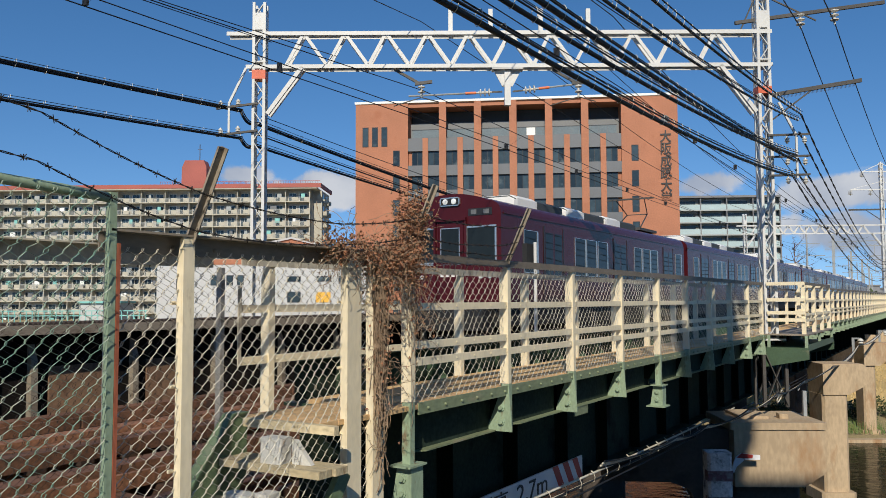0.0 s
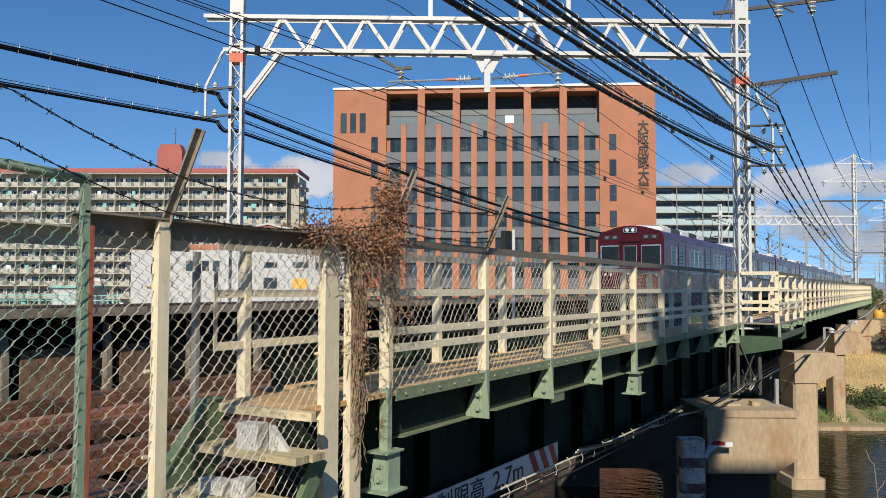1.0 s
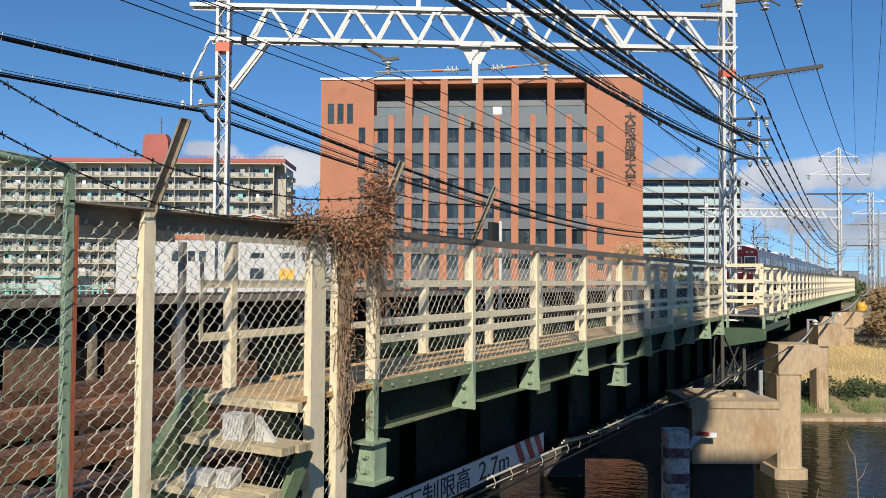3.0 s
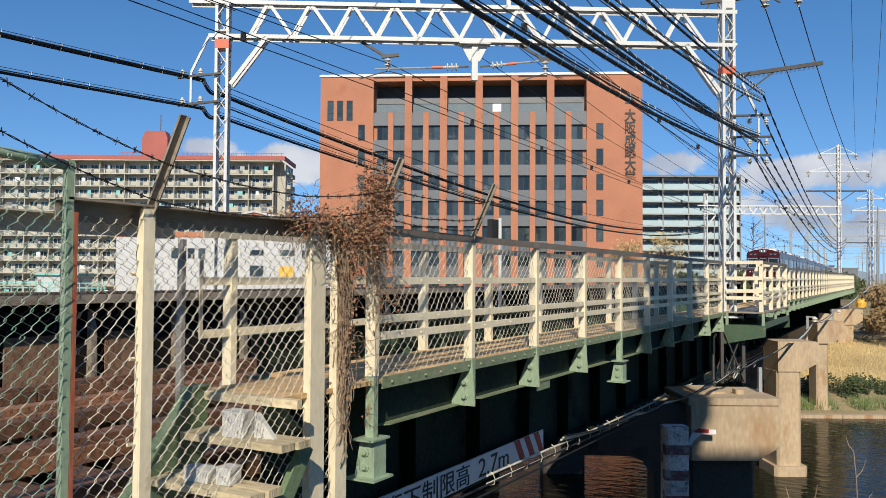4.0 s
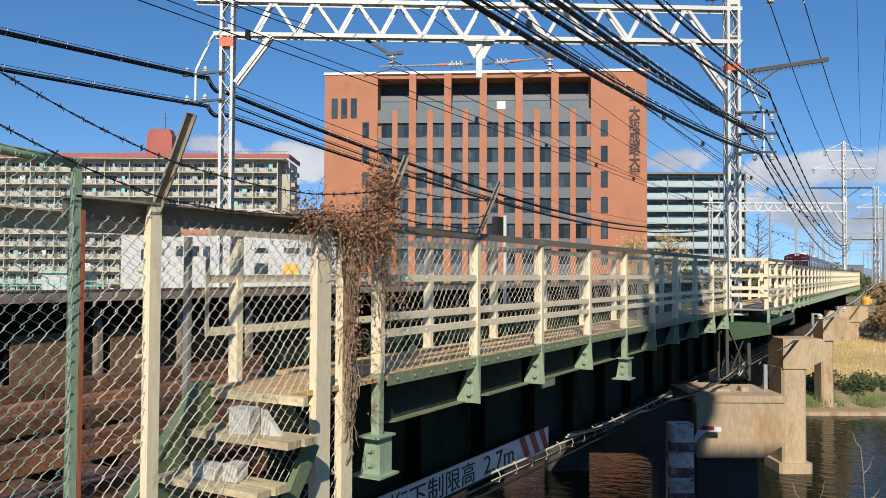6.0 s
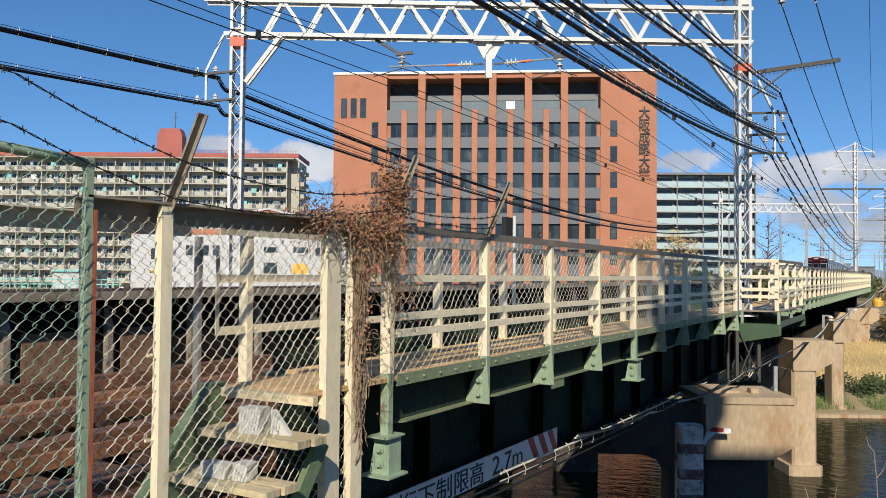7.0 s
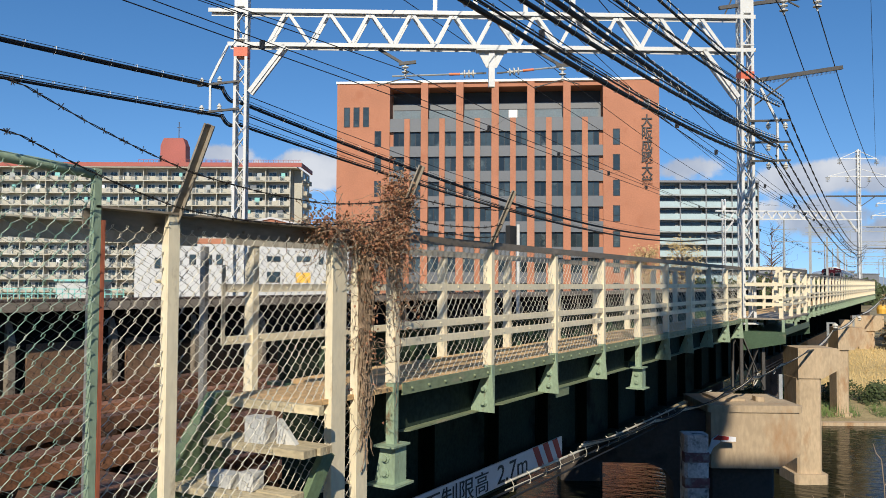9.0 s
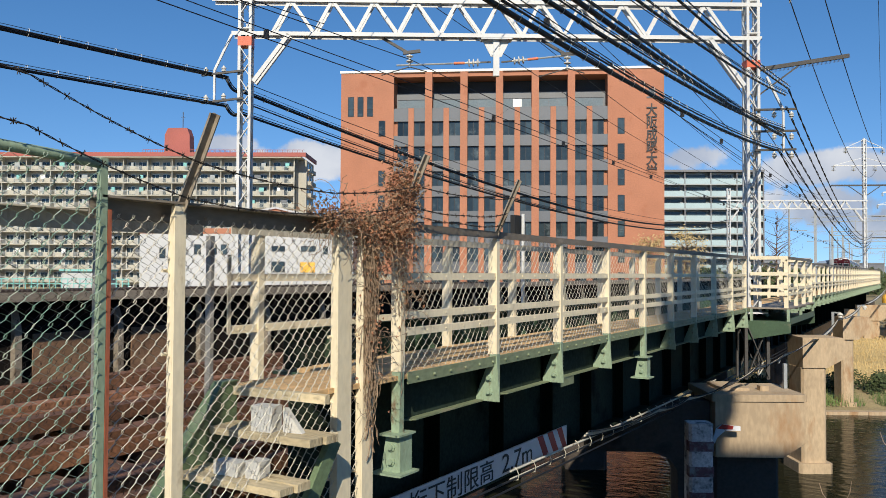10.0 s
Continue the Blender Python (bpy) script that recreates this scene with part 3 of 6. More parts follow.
# ---- near fence ----
def near_fence():
    t = thing("chain_link_fence", "chain-link fence with cream posts and a weathered brown-grey top beam", "fence")
    b = Build()
    b.box(RX - 0.09, RX - 0.08, 2.5, 5.18, 1.06, 1.17)
    b.box(RX - 0.09, RX + 0.02, 2.5, 5.18, 1.16, 1.172)
    for y in (2.62, 2.95, 3.25, 3.6, 4.0):
        b.lathe((RX - 0.08, y, 1.10), [(0, 0.013), (0.01, 0.012), (0.015, 0.005)], 6, (1, 0, 0))
    part("top_beam", b, M_BEAM, t, "weathered brown-grey angle beam")
    for y, w, d in ((2.99, 0.075, 0.04), (4.44, 0.155, 0.05), (4.715, 0.13, 0.05)):
        b = Build()
        b.box(RX, RX + 0.012, y - w / 2, y + w / 2, -1.6, 1.16)
        b.prism([(RX - d, -1.6), (RX - 0.001, -1.6), (RX - 0.001, 1.15), (RX - d * 0.4, 1.15), (RX - d, 1.0)], "y", y - w / 2, y - w / 2 + 0.012)
        for z in (-0.62, -0.1, 0.35, 0.8):
            b.lathe((RX - 0.05, y - w / 2, z), [(0, 0.012), (0.012, 0.011), (0.03, 0.011)], 6, (0, -1, 0))
        part("post", b, M_CREAM, t)
    b = Build()
    zigzag(b, RX - 0.03, 2.55, 4.66, -1.3, 1.08, 0.088, 0.0030, 0.005)
    part("chain_link_mesh", b, M_WIRE, t, "galvanised chain-link wire, bent in places", "stuff")
    arms_on = t
    t = thing("green_fence_panel", "green tube-framed chain-link fence panel with rusty post", "fence")
    b = Build()
    b.tube([(RX, 0.3, 1.36), (RX, 1.9, 1.355), (RX, 2.25, 1.34), (RX, 2.488, 1.325)], 0.025, 10)
    part("top_tube", b, M_GREENP, t, smooth=True)
    b = Build()
    b.box(RX - 0.012, RX + 0.02, 2.488, 2.500, -1.6, 1.352)
    b.box(RX + 0.008, RX + 0.02, 2.500, 2.528, -1.6, 1.352)
    for z in (-0.55, -0.1, 0.35, 0.62, 1.0):
        b.box(RX - 0.005, RX + 0.012, 2.484, 2.488, z, z + 0.014)
    part("post", b, M_GREENP, t)
    b = Build()
    b.box(RX + 0.004, RX + 0.022, 2.531, 2.552, -1.6, 1.10)
    part("rusty_edge_bar", b, M_RUSTG, t, "rust-red flat bar")
    b = Build()
    zigzag(b, RX + 0.03, 0.3, 2.49, -1.3, 1.33, 0.082, 0.0030, 0.007)
    part("chain_link_mesh", b, M_WIREG, t, "green coated chain-link wire", "stuff")
    t = arms_on
    # leaning arms for the barbed wire
    for y, z in ((2.99, 1.10), (5.12, 1.15), (6.74, 1.12)):
        b = Build()
        p, q = Vector((RX - 0.02, y, z)), Vector((RX + 0.22, y + 0.03, z + 0.54))
        b.bar(p, q, 0.05, 0.012)
        b.bar(p + Vector((0, 0.024, 0)), q + Vector((0, 0.024, 0)), 0.008, 0.05)
        part("arm", b, M_BEAM, t, "weathered flat steel arm leaning outwards")


near_fence()


# ---- tracks, far parapet girder, piers ----
def track(side):
    t = thing("railway_track", "rusty rails on dark sleepers over the bridge deck", "railway track", group="tracks")
    for o in (-0.755, 0.755):
        b = Build()
        ring = [(-0.065, -0.16), (0.065, -0.16), (0.065, -0.135), (0.012, -0.12), (0.012, -0.05), (0.034, -0.04), (0.034, 0), (-0.034, 0), (-0.034, -0.04), (-0.012, -0.05), (-0.012, -0.12), (-0.065, -0.135)]
        n, pts, fs = len(ring), [], []
        for k in range(29):
            y = -6 + 7 * k
            pts += [(track_x(y, side) + o + a, y, RAIL_Z + c) for a, c in ring]
            if k:
                fs += [((k - 1) * n + q, (k - 1) * n + (q + 1) % n, k * n + (q + 1) % n, k * n + q) for q in range(n)]
        b.poly(pts, fs)
        part("rail", b, M_STEELR, t)
    sl = Build().box(-1.2, 1.2, -0.1, 0.1, -0.17, 0, 0.01).mesh("sleeper", M_SLEEPER)
    for i in range(130):
        y = -5 + 0.62 * i
        part("sleeper", sl, None, t, at=pose(track_x(y, side), y, RAIL_Z - 0.16 + random.uniform(-0.006, 0.006)))
    for o, w, z in ((-1.15, 0.07, -0.02), (-0.5, 0.035, 0.0), (0.5, 0.035, 0.0), (1.15, 0.07, -0.02)) + (() if side else ((1.62, 0.12, 0.02),)):
        c = track_x(0, side) + o
        for k in range(9):
            part("guard_timber", Build().box(c - w, c + w, -6 + 4.4 * k, -1.62 + 4.4 * k, RAIL_Z - 0.15, RAIL_Z + z, 0.01), M_RUST, t)
        part("guard_timber", Build().box(c - w, c + w, 33.6, 80, RAIL_Z - 0.15, RAIL_Z + z), M_RUST, t)


track(0)
track(1)


def deck_girders():
    t = thing("deck_girder", "rust-brown stringers and cross beams under the tracks", "bridge girder")
    for x in (-5.5, -7.1, -9.25, -10.85):
        part("stringer", Build().box(x - 0.14, x + 0.14, -6, 80, -1.05, -0.80).box(x - 0.01, x + 0.01, -6, 80, -1.7, -1.05), M_RUST, t)
    for i in range(26):
        y = -5 + 3.1 * i
        part("cross_beam", Build().box(-12.9, -4.8, y, y + 0.2, -1.6, -1.1), M_RUSTD, t)
    t = thing("parapet_girder", "dark rust-brown plate girder along the far side of the bridge", "bridge girder")
    x = -13.2
    part("web", Build().box(x - 0.012, x, -10, 80, -1.9, 0.40), M_SHADE_PLATE, t)
    part("top_flange", Build().box(x - 0.2, x + 0.50, -10, 80, 0.40, 0.43).box(x + 0.485, x + 0.50, -10, 80, 0.27, 0.40), M_BEAM, t)
    b = Build()
    for i in range(320):
        y = -4 + 0.09 * i
        b.prism([(y, 0.43), (y + 0.03, 0.47), (y + 0.06, 0.47), (y + 0.09, 0.43)], "x", x - 0.2, x + 0.47)
    part("corrugated_capping", b, M_RUSTD, t, "dark corrugated capping")
    part("bottom_flange", Build().box(x - 0.2, x + 0.25, -10, 80, -1.95, -1.9), M_RUST, t)
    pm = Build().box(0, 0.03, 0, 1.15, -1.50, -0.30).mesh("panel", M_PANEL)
    # Panels past y 11.5 take the plate colour darkened for shade.
    pd = Build().box(0, 0.03, 0, 1.35, -1.55, -0.32).mesh("panel", M_SHADE_PLATE)
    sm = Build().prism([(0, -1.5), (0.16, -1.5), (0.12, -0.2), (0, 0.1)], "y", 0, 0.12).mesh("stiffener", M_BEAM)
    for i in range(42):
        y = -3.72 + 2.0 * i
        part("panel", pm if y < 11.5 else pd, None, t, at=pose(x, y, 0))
        part("stiffener", sm, None, t, at=pose(x, y + 1.62, 0))
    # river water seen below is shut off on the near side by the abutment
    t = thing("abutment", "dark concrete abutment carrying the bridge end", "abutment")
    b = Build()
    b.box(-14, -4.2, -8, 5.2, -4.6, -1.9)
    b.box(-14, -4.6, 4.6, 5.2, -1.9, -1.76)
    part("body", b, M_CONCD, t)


deck_girders()


def pier(u1, v, top, col_u, col_w, haunch=0.5, thick=1.1, length=13.0, depth=1.15, setback=0.1):
    """A hammerhead pier that runs along the river; u1 is its downstream end, v its place across the river."""
    t = thing("bridge_pier", "stained concrete bridge pier with projecting cap", "bridge pier", pose(0, 0, 0, 0, 0, SKEW), "piers")
    b = Build()
    b.prism([(u1 - length, top), (u1 - 0.1, top), (u1, top - 0.08), (u1, top - depth + haunch), (u1 - 0.6, top - depth), (u1 - length, top - depth)], "y", v, v + thick)
    part("cap", b, M_CONC, t)
    for k in (0, 1) if setback < 1 else (0,):
        c = col_u - k * 3.4
        b = Build()
        b.box(c - col_w, c, v + setback, v + thick - 0.05, -7.5, top - depth - 0.002, 0.08)
        # Columns under the tracks get the concrete darkened for shade.
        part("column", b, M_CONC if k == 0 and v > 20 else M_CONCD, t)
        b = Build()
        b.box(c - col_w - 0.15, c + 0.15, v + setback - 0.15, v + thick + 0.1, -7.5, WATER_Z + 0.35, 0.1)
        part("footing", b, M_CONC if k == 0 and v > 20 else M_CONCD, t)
    for k in range(1 if length > 2 else 0):
        part("bearing", Build().box(u1 - 1.4 - 3.2 * k, u1 - 0.9 - 3.2 * k, v + 0.3, v + 0.8, top, top + 0.25), M_CONCD, t)
    return t


def near_pier():
    """The shaded near pier: a deep cap block with a chamfered end over a narrower shaft, and a haunched wall beside it."""
    t = thing("bridge_pier", "stained concrete pier with a deep cap block, its shaft in shade", "bridge pier", pose(0, 0, 0, 0, 0, SKEW), "piers")
    b = Build().prism([(5.07, -1.74), (6.80, -1.74), (6.84, -1.78), (6.84, -2.56), (6.40, -2.84), (5.07, -2.84)], "y", 16.2, 17.9)
    part("cap", b, M_CONC, t)
    part("cap_slab", Build().box(5.0, 6.86, 16.17, 17.9, -1.738, -1.60, 0.02), M_CONC, t)
    part("bearing_seat", Build().box(5.35, 5.95, 16.7, 17.7, -1.597, -1.54, 0.03), M_CONC, t)
    part("rubble_pad", Build().box(6.15, 6.34, 16.7, 16.95, -1.597, -1.50, 0.03), M_CONC, t)
    # Shaft and wall carry the cap's and bridge's shade in their colour.
    part("shaft", Build().box(5.08, 6.38, 16.35, 18.2, -7.5, -2.842, 0.06), M_CONCD, t, "concrete shaft, shade darkened into its colour")
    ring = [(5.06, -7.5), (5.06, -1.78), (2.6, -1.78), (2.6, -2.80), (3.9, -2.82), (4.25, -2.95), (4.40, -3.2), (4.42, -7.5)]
    part("wall", Build().prism(ring, "y", 16.5, 17.05), M_CONCD, t, "shade-darkened concrete wall with a rounded haunch")
    part("conduit_post", Build().box(6.76, 6.83, 17.05, 17.12, -1.597, -1.08), M_POLE, t)


near_pier()
pier(13.38, 28.4, -1.42, 12.77, 0.86, 0.32, 1.3, 1.45, 1.05, 0.05)
pier(20.97, 41.7, -1.40, 20.17, 0.62, 0.5, 1.1, 1.4)
pier(25.2, 52.0, -1.45, 24.4, 1.9, 0.5, 1.2, 3.0)
pier(31.8, 60.5, -1.5, 31.2, 1.2, 0.3)


def far_column(u, v, w):
    t = thing("bridge_column", "shade-darkened concrete column under the tracks", "bridge pier", pose(0, 0, 0, 0, 0, SKEW), "columns")
    part("shaft", Build().box(u, u + w, v, v + 1.2, -7.5, -1.95, 0.1), M_CONCD, t)


far_column(3.75, 28.6, 1.45)
far_column(0.9, 28.6, 1.3)


def gauge_post():
    t = thing("gauge_post", "white painted pile with flaking red depth marks", "gauge post", pose(0, 0, 0, 0, 0, SKEW))
    u, v = 4.41, 14.9
    part("shaft", Build().box(u - 0.22, u + 0.22, v, v + 0.4, -7.5, -1.95, 0.05), M_PILE, t)
    for i in range(6):
        part("mark", Build().box(u - 0.221, u + 0.221, v - 0.004, v + 0.2, -2.45 - 0.46 * i, -2.27 - 0.46 * i), M_MARK, t)


gauge_post()


# ---- catenary portals ----
def lattice(b, cx, cy, z0, z1, w, panel, leg=0.08, lace=0.036):
    h = w / 2
    cs = [(cx - h, cy - h), (cx + h, cy - h), (cx + h, cy + h), (cx - h, cy + h)]
    for x, y in cs:
        b.box(x - leg / 2, x + leg / 2, y - leg / 2, y + leg / 2, z0, z1)
    n = max(1, round((z1 - z0) / panel))
    for i in range(n):
        a, c = z0 + (z1 - z0) * i / n, z0 + (z1 - z0) * (i + 1) / n
        for k in range(4):
            p, q = cs[k], cs[(k + 1) % 4]
            if (i + k) % 2:
                p, q = q, p
            b.bar((p[0], p[1], a), (q[0], q[1], c), lace * 1.9, lace * 0.5)


def insulator(parent, p, axis=(0, 0, -1), length=0.3, r=0.09, name="insulator"):
    prof = [(0, 0.02)]
    n = max(2, int(length / 0.11))
    for i in range(n):
        z = 0.03 + i * (length - 0.06) / n
        prof += [(z, 0.025), (z + 0.015, r), (z + 0.035, r), (z + 0.055, 0.03)]
    prof += [(length, 0.02)]
    return part(name, Build().lathe(p, prof, 9, axis), M_PORC, parent, smooth=False)


def portal(at, W, top, rise_l, rise_r, zb=6.27, dz=0.78, detail=True):
    t = thing("catenary_portal", "white lattice steel catenary portal spanning both tracks", "catenary portal", at, "portals")
    for i, (x, r) in enumerate(((0, rise_l), (W, rise_r))):
        b = Build()
        lattice(b, x, 0, -0.1 if i else -0.6, r, 0.245, 0.36, 0.062, 0.034)
        b.box(x - 0.26, x + 0.26, -0.26, 0.26, -0.62 + 0.5 * i, -0.58 + 0.5 * i)
        b.box(x - 0.16, x + 0.16, -0.16, 0.16, zb + 0.06, zb + 0.09)
        part("mast", b, M_WHITE, t)
        # Foot members use dark steel to carry the shade beneath the deck.
        if i and detail:
            for sx, sy in ((-1, -1), (1, -1), (1, 1), (-1, 1)):
                part("foot_leg", Build().box(x + 0.25 * sx - 0.035, x + 0.25 * sx + 0.035, 0.25 * sy - 0.035, 0.25 * sy + 0.035, -1.6, -0.3), M_GREYST, t, "foot leg under the platform, darkened for shade")
            for sy in (-0.29, 0.29):
                for sx in (-1, 1):
                    part("foot_brace", Build().bar((x - 0.25 * sx, sy, -1.55), (x + 0.25 * sx, sy, -0.35), 0.06, 0.02), M_GREYST, t)
        c = Build()
        c.box(x - 0.157, x + 0.157, -0.157, 0.157, zb - 0.33, zb - 0.12)
        part("red_band", c, M_REDBAND, t, "red paint band") if i == 0 and detail else None
        if i and detail:
            part("red_band", Build().box(x - 0.157, x + 0.157, -0.157, 0.157, zb - 0.72, zb - 0.55), M_REDBAND, t, "red paint band")
        if r > 7.4:
            part("cap_band", Build().box(x - 0.15, x + 0.15, -0.15, 0.15, zb + dz + 0.05, zb + dz + 0.45), M_WHITE, t)
    for y in (-0.11, 0.11):
        for z in (zb, zb + dz):
            b = Build()
            b.box(-0.75 if z > zb else -0.3, W + 0.2, y - 0.045, y + 0.045, z - 0.012, z + 0.0)
            b.box(-0.75 if z > zb else -0.3, W + 0.2, y - 0.045 * (1 if y < 0 else -1), y - 0.033 * (1 if y < 0 else -1), z - 0.09, z - 0.012)
            part("chord", b, M_WHITE, t)
        for i in range(11):
            x0, xm, x1 = 0.62 + 0.956 * i, 1.03 + 0.956 * i, 1.576 + 0.956 * i
            part("diagonal", Build().bar((x0, y, zb - 0.02), (xm, y, zb + dz - 0.03), 0.03, 0.075), M_WHITE, t)
            part("diagonal", Build().bar((xm, y, zb + dz - 0.03), (x1, y, zb - 0.02), 0.03, 0.075), M_WHITE, t)
    n = 12
    for i in range(n + 1):
        x = 0.45 + (W - 0.9) * i / n
        part("tie", Build().box(x - 0.04, x + 0.04, -0.13, 0.13, zb - 0.05, zb - 0.0), M_WHITE, t)
    for x0, x1, z1 in ((0.2, 1.0, zb - 1.15), (W - 0.2, W - 1.0, zb - 1.15)):
        for y in (-0.12, 0.12):
            part("knee_brace", Build().bar((x0, y, z1), (x1, y, zb - 0.05), 0.07, 0.09), M_WHITE, t)
    if not detail:
        return t
    # middle hanger
    m = 5.76
    b = Build()
    b.prism([(m - 0.33, zb - 0.1), (m + 0.33, zb - 0.1), (m + 0.12, zb - 0.5), (m - 0.12, zb - 0.5)], "y", -0.02, 0.02)
    b.box(m - 0.07, m + 0.07, -0.07, 0.07, zb - 0.95, zb - 0.1)
    b.box(m - 0.36, m + 0.36, -0.15, 0.15, zb - 0.12, zb - 0.09)
    part("hanger_post", b, M_WHITE, t)
    # pull-off arms with insulators
    for sx, x1, z1 in ((-1, m - 2.3, zb - 0.72), (1, m + 1.9, zb - 0.42)):
        z0 = zb - 0.62
        e = Vector((m + sx * 0.12, 0, z0))
        d = (Vector((x1, 0, z1)) - e).normalized()
        insulator(t, e + d * 0.25, d, 0.36, 0.09, "arm_insulator")
        part("arm_clamp", Build().bar(e, e + d * 0.25, 0.035), M_GREYST, t)
        part("orange_rod", Build().tube([e + d * 0.61, e + d * 0.86], 0.032, 8), M_ORANGE, t, "orange insulated rod")
        part("pull_off_arm", Build().tube([e + d * 0.86, Vector((x1, 0, z1))], 0.022, 6), M_POLE, t)
    for x0 in (m - 2.6, m + 1.05):
        b = Build()
        b.bar((x0, 0, zb - 0.1), (x0 + 0.55, 0, zb - 0.42), 0.06)
        b.bar((x0 + 0.45, 0, zb - 0.43), (x0 + 0.85, 0, zb - 0.38), 0.07)
        part("wire_bracket", b, M_GREYST, t)
        insulator(t, (x0 + 0.6, 0, zb - 0.45), (0, 0, -1), 0.3, 0.085)
        b = Build()
        b.tube([(x0 + 0.6, 0, zb - 0.75), (x0 - 0.05, 0, zb - 0.95)], 0.014, 5)
        b.tube([(x0 + 0.6, 0, zb - 0.75), (x0 + 1.0, 0, zb - 0.86)], 0.014, 5)
        part("wire_clip", b, M_GREYST, t)
    # cable brackets on the masts
    for x, zs, s in ((0, (5.35, 4.72), -1), (W, (4.55, 4.05, 3.62), 1)):
        for i, z in enumerate(zs):
            b = Build()
            b.bar((x, -0.2, z), (x + s * 0.95, -0.2, z + 0.03 * (1 if s > 0 else -4)), 0.06, 0.045)
            part("cable_bracket", b, M_GREYST, t)
            for k in (0.45, 0.85):
                insulator(t, (x + s * k, -0.2, z - 0.02 - (0.1 * k if s < 0 else 0)), (0, 0, -1 if s > 0 else 1), 0.17, 0.055)
        part("bracket_stay", Build().bar((x + s * 0.28, -0.2, zb - 0.1 if s < 0 else zb - 0.95), (x + s * 0.66, -0.2, zs[0] - 0.0), 0.05).bar(
            (x + s * 0.66, -0.2, zs[0]), (x + s * 0.66, -0.2, zs[-1] - 0.05), 0.045), M_WHITE, t)
    # long dark arm with trailing bird spikes
    b = Build()
    b.bar((W + 0.1, 0, 5.52), (W + 2.3, 0, 5.88), 0.07, 0.09)
    b.bar((W + 0.2, 0, 4.95), (W + 1.15, 0, 5.66), 0.035)
    for i in range(60):
        x = W + 0.35 + 1.85 * i / 60
        b.bar((x, 0, 5.55 + 0.164 * (x - W - 0.3)), (x + 0.01, 0, 5.44 + 0.164 * (x - W - 0.3)), 0.006)
    part("feeder_arm", b, M_GREYST, t, "dark steel arm with bird spikes")
    b = Build()
    b.bar((W - 0.6, 0, 7.25), (W + 2.9, 0, 7.73), 0.07, 0.08)
    b.bar((W + 0.1, 0, 7.9), (W + 1.3, 0, 7.3), 0.03)
    b.bar((W - 0.1, 0, 7.9), (W - 0.5, 0, 7.02), 0.03)
    part("upper_arm", b, M_GREYST, t)
    for x in (W + 0.93, W + 1.73):
        insulator(t, (x, 0, 7.40 + 0.13 * (x - W - 0.3)), (0, 0, -1), 0.38, 0.1, "strain_insulator")
    for x in (W * 0.38, W * 0.46, W * 0.56, W * 0.655):
        part("stub_post", Build().box(x - 0.05, x + 0.05, -0.05, 0.05, zb + dz, zb + dz + 0.55), M_WHITE, t)
    return t


PL = Vector((-13.42, 13.47, 0))
PR = Vector((-3.5, 19.65, 0))
_pa = math.degrees(math.atan2(PR.y - PL.y, PR.x - PL.x))
PORTAL = pose(PL.x, PL.y, 0, 0, 0, _pa)
PW = (PR - PL).length
portal(PORTAL, PW, 7.1, 7.75, 9.5)
portal(pose(-15.7, 77.2, 0, 0, 0, 29.9), 12.4, 7.1, 8.6, 13.2, 6.8, 0.75, detail=False)


def far_mast_arms():
    t = thing("feeder_mast", "white slender mast with feeder arms and porcelain insulators", "feeder mast", pose(-4.95, 83.38, 0, 0, 0, 29.9))
    part("mast", Build().box(-0.06, 0.06, -0.06, 0.06, -0.1, 13.3), M_WHITE, t)
    for z, w in ((12.4, 1.7), (10.75, 2.8)):
        b = Build()
        b.bar((-w, 0, z), (w, 0, z), 0.09)
        b.bar((-w, 0, z), (0, 0, z + 0.75), 0.05)
        b.bar((w, 0, z), (0, 0, z + 0.75), 0.05)
        part("arm", b, M_WHITE, t)
        for k in ((-w, w) if w < 2 else (-w, -w * 0.35, w * 0.35, w)):
            insulator(t, (k, 0, z - 0.05), (0, 0, -1), 0.5, 0.2)
    part("lower_arm", Build().bar((-3.0, 0, 8.9), (2.6, 0, 8.95), 0.14), M_GREYST, t)
    for s in (-1, 1):
        part("strut", Build().bar((0.2 * s, 0, 8.0), (1.5 * s, 0, 8.9), 0.06), M_GREYST, t)


far_mast_arms()


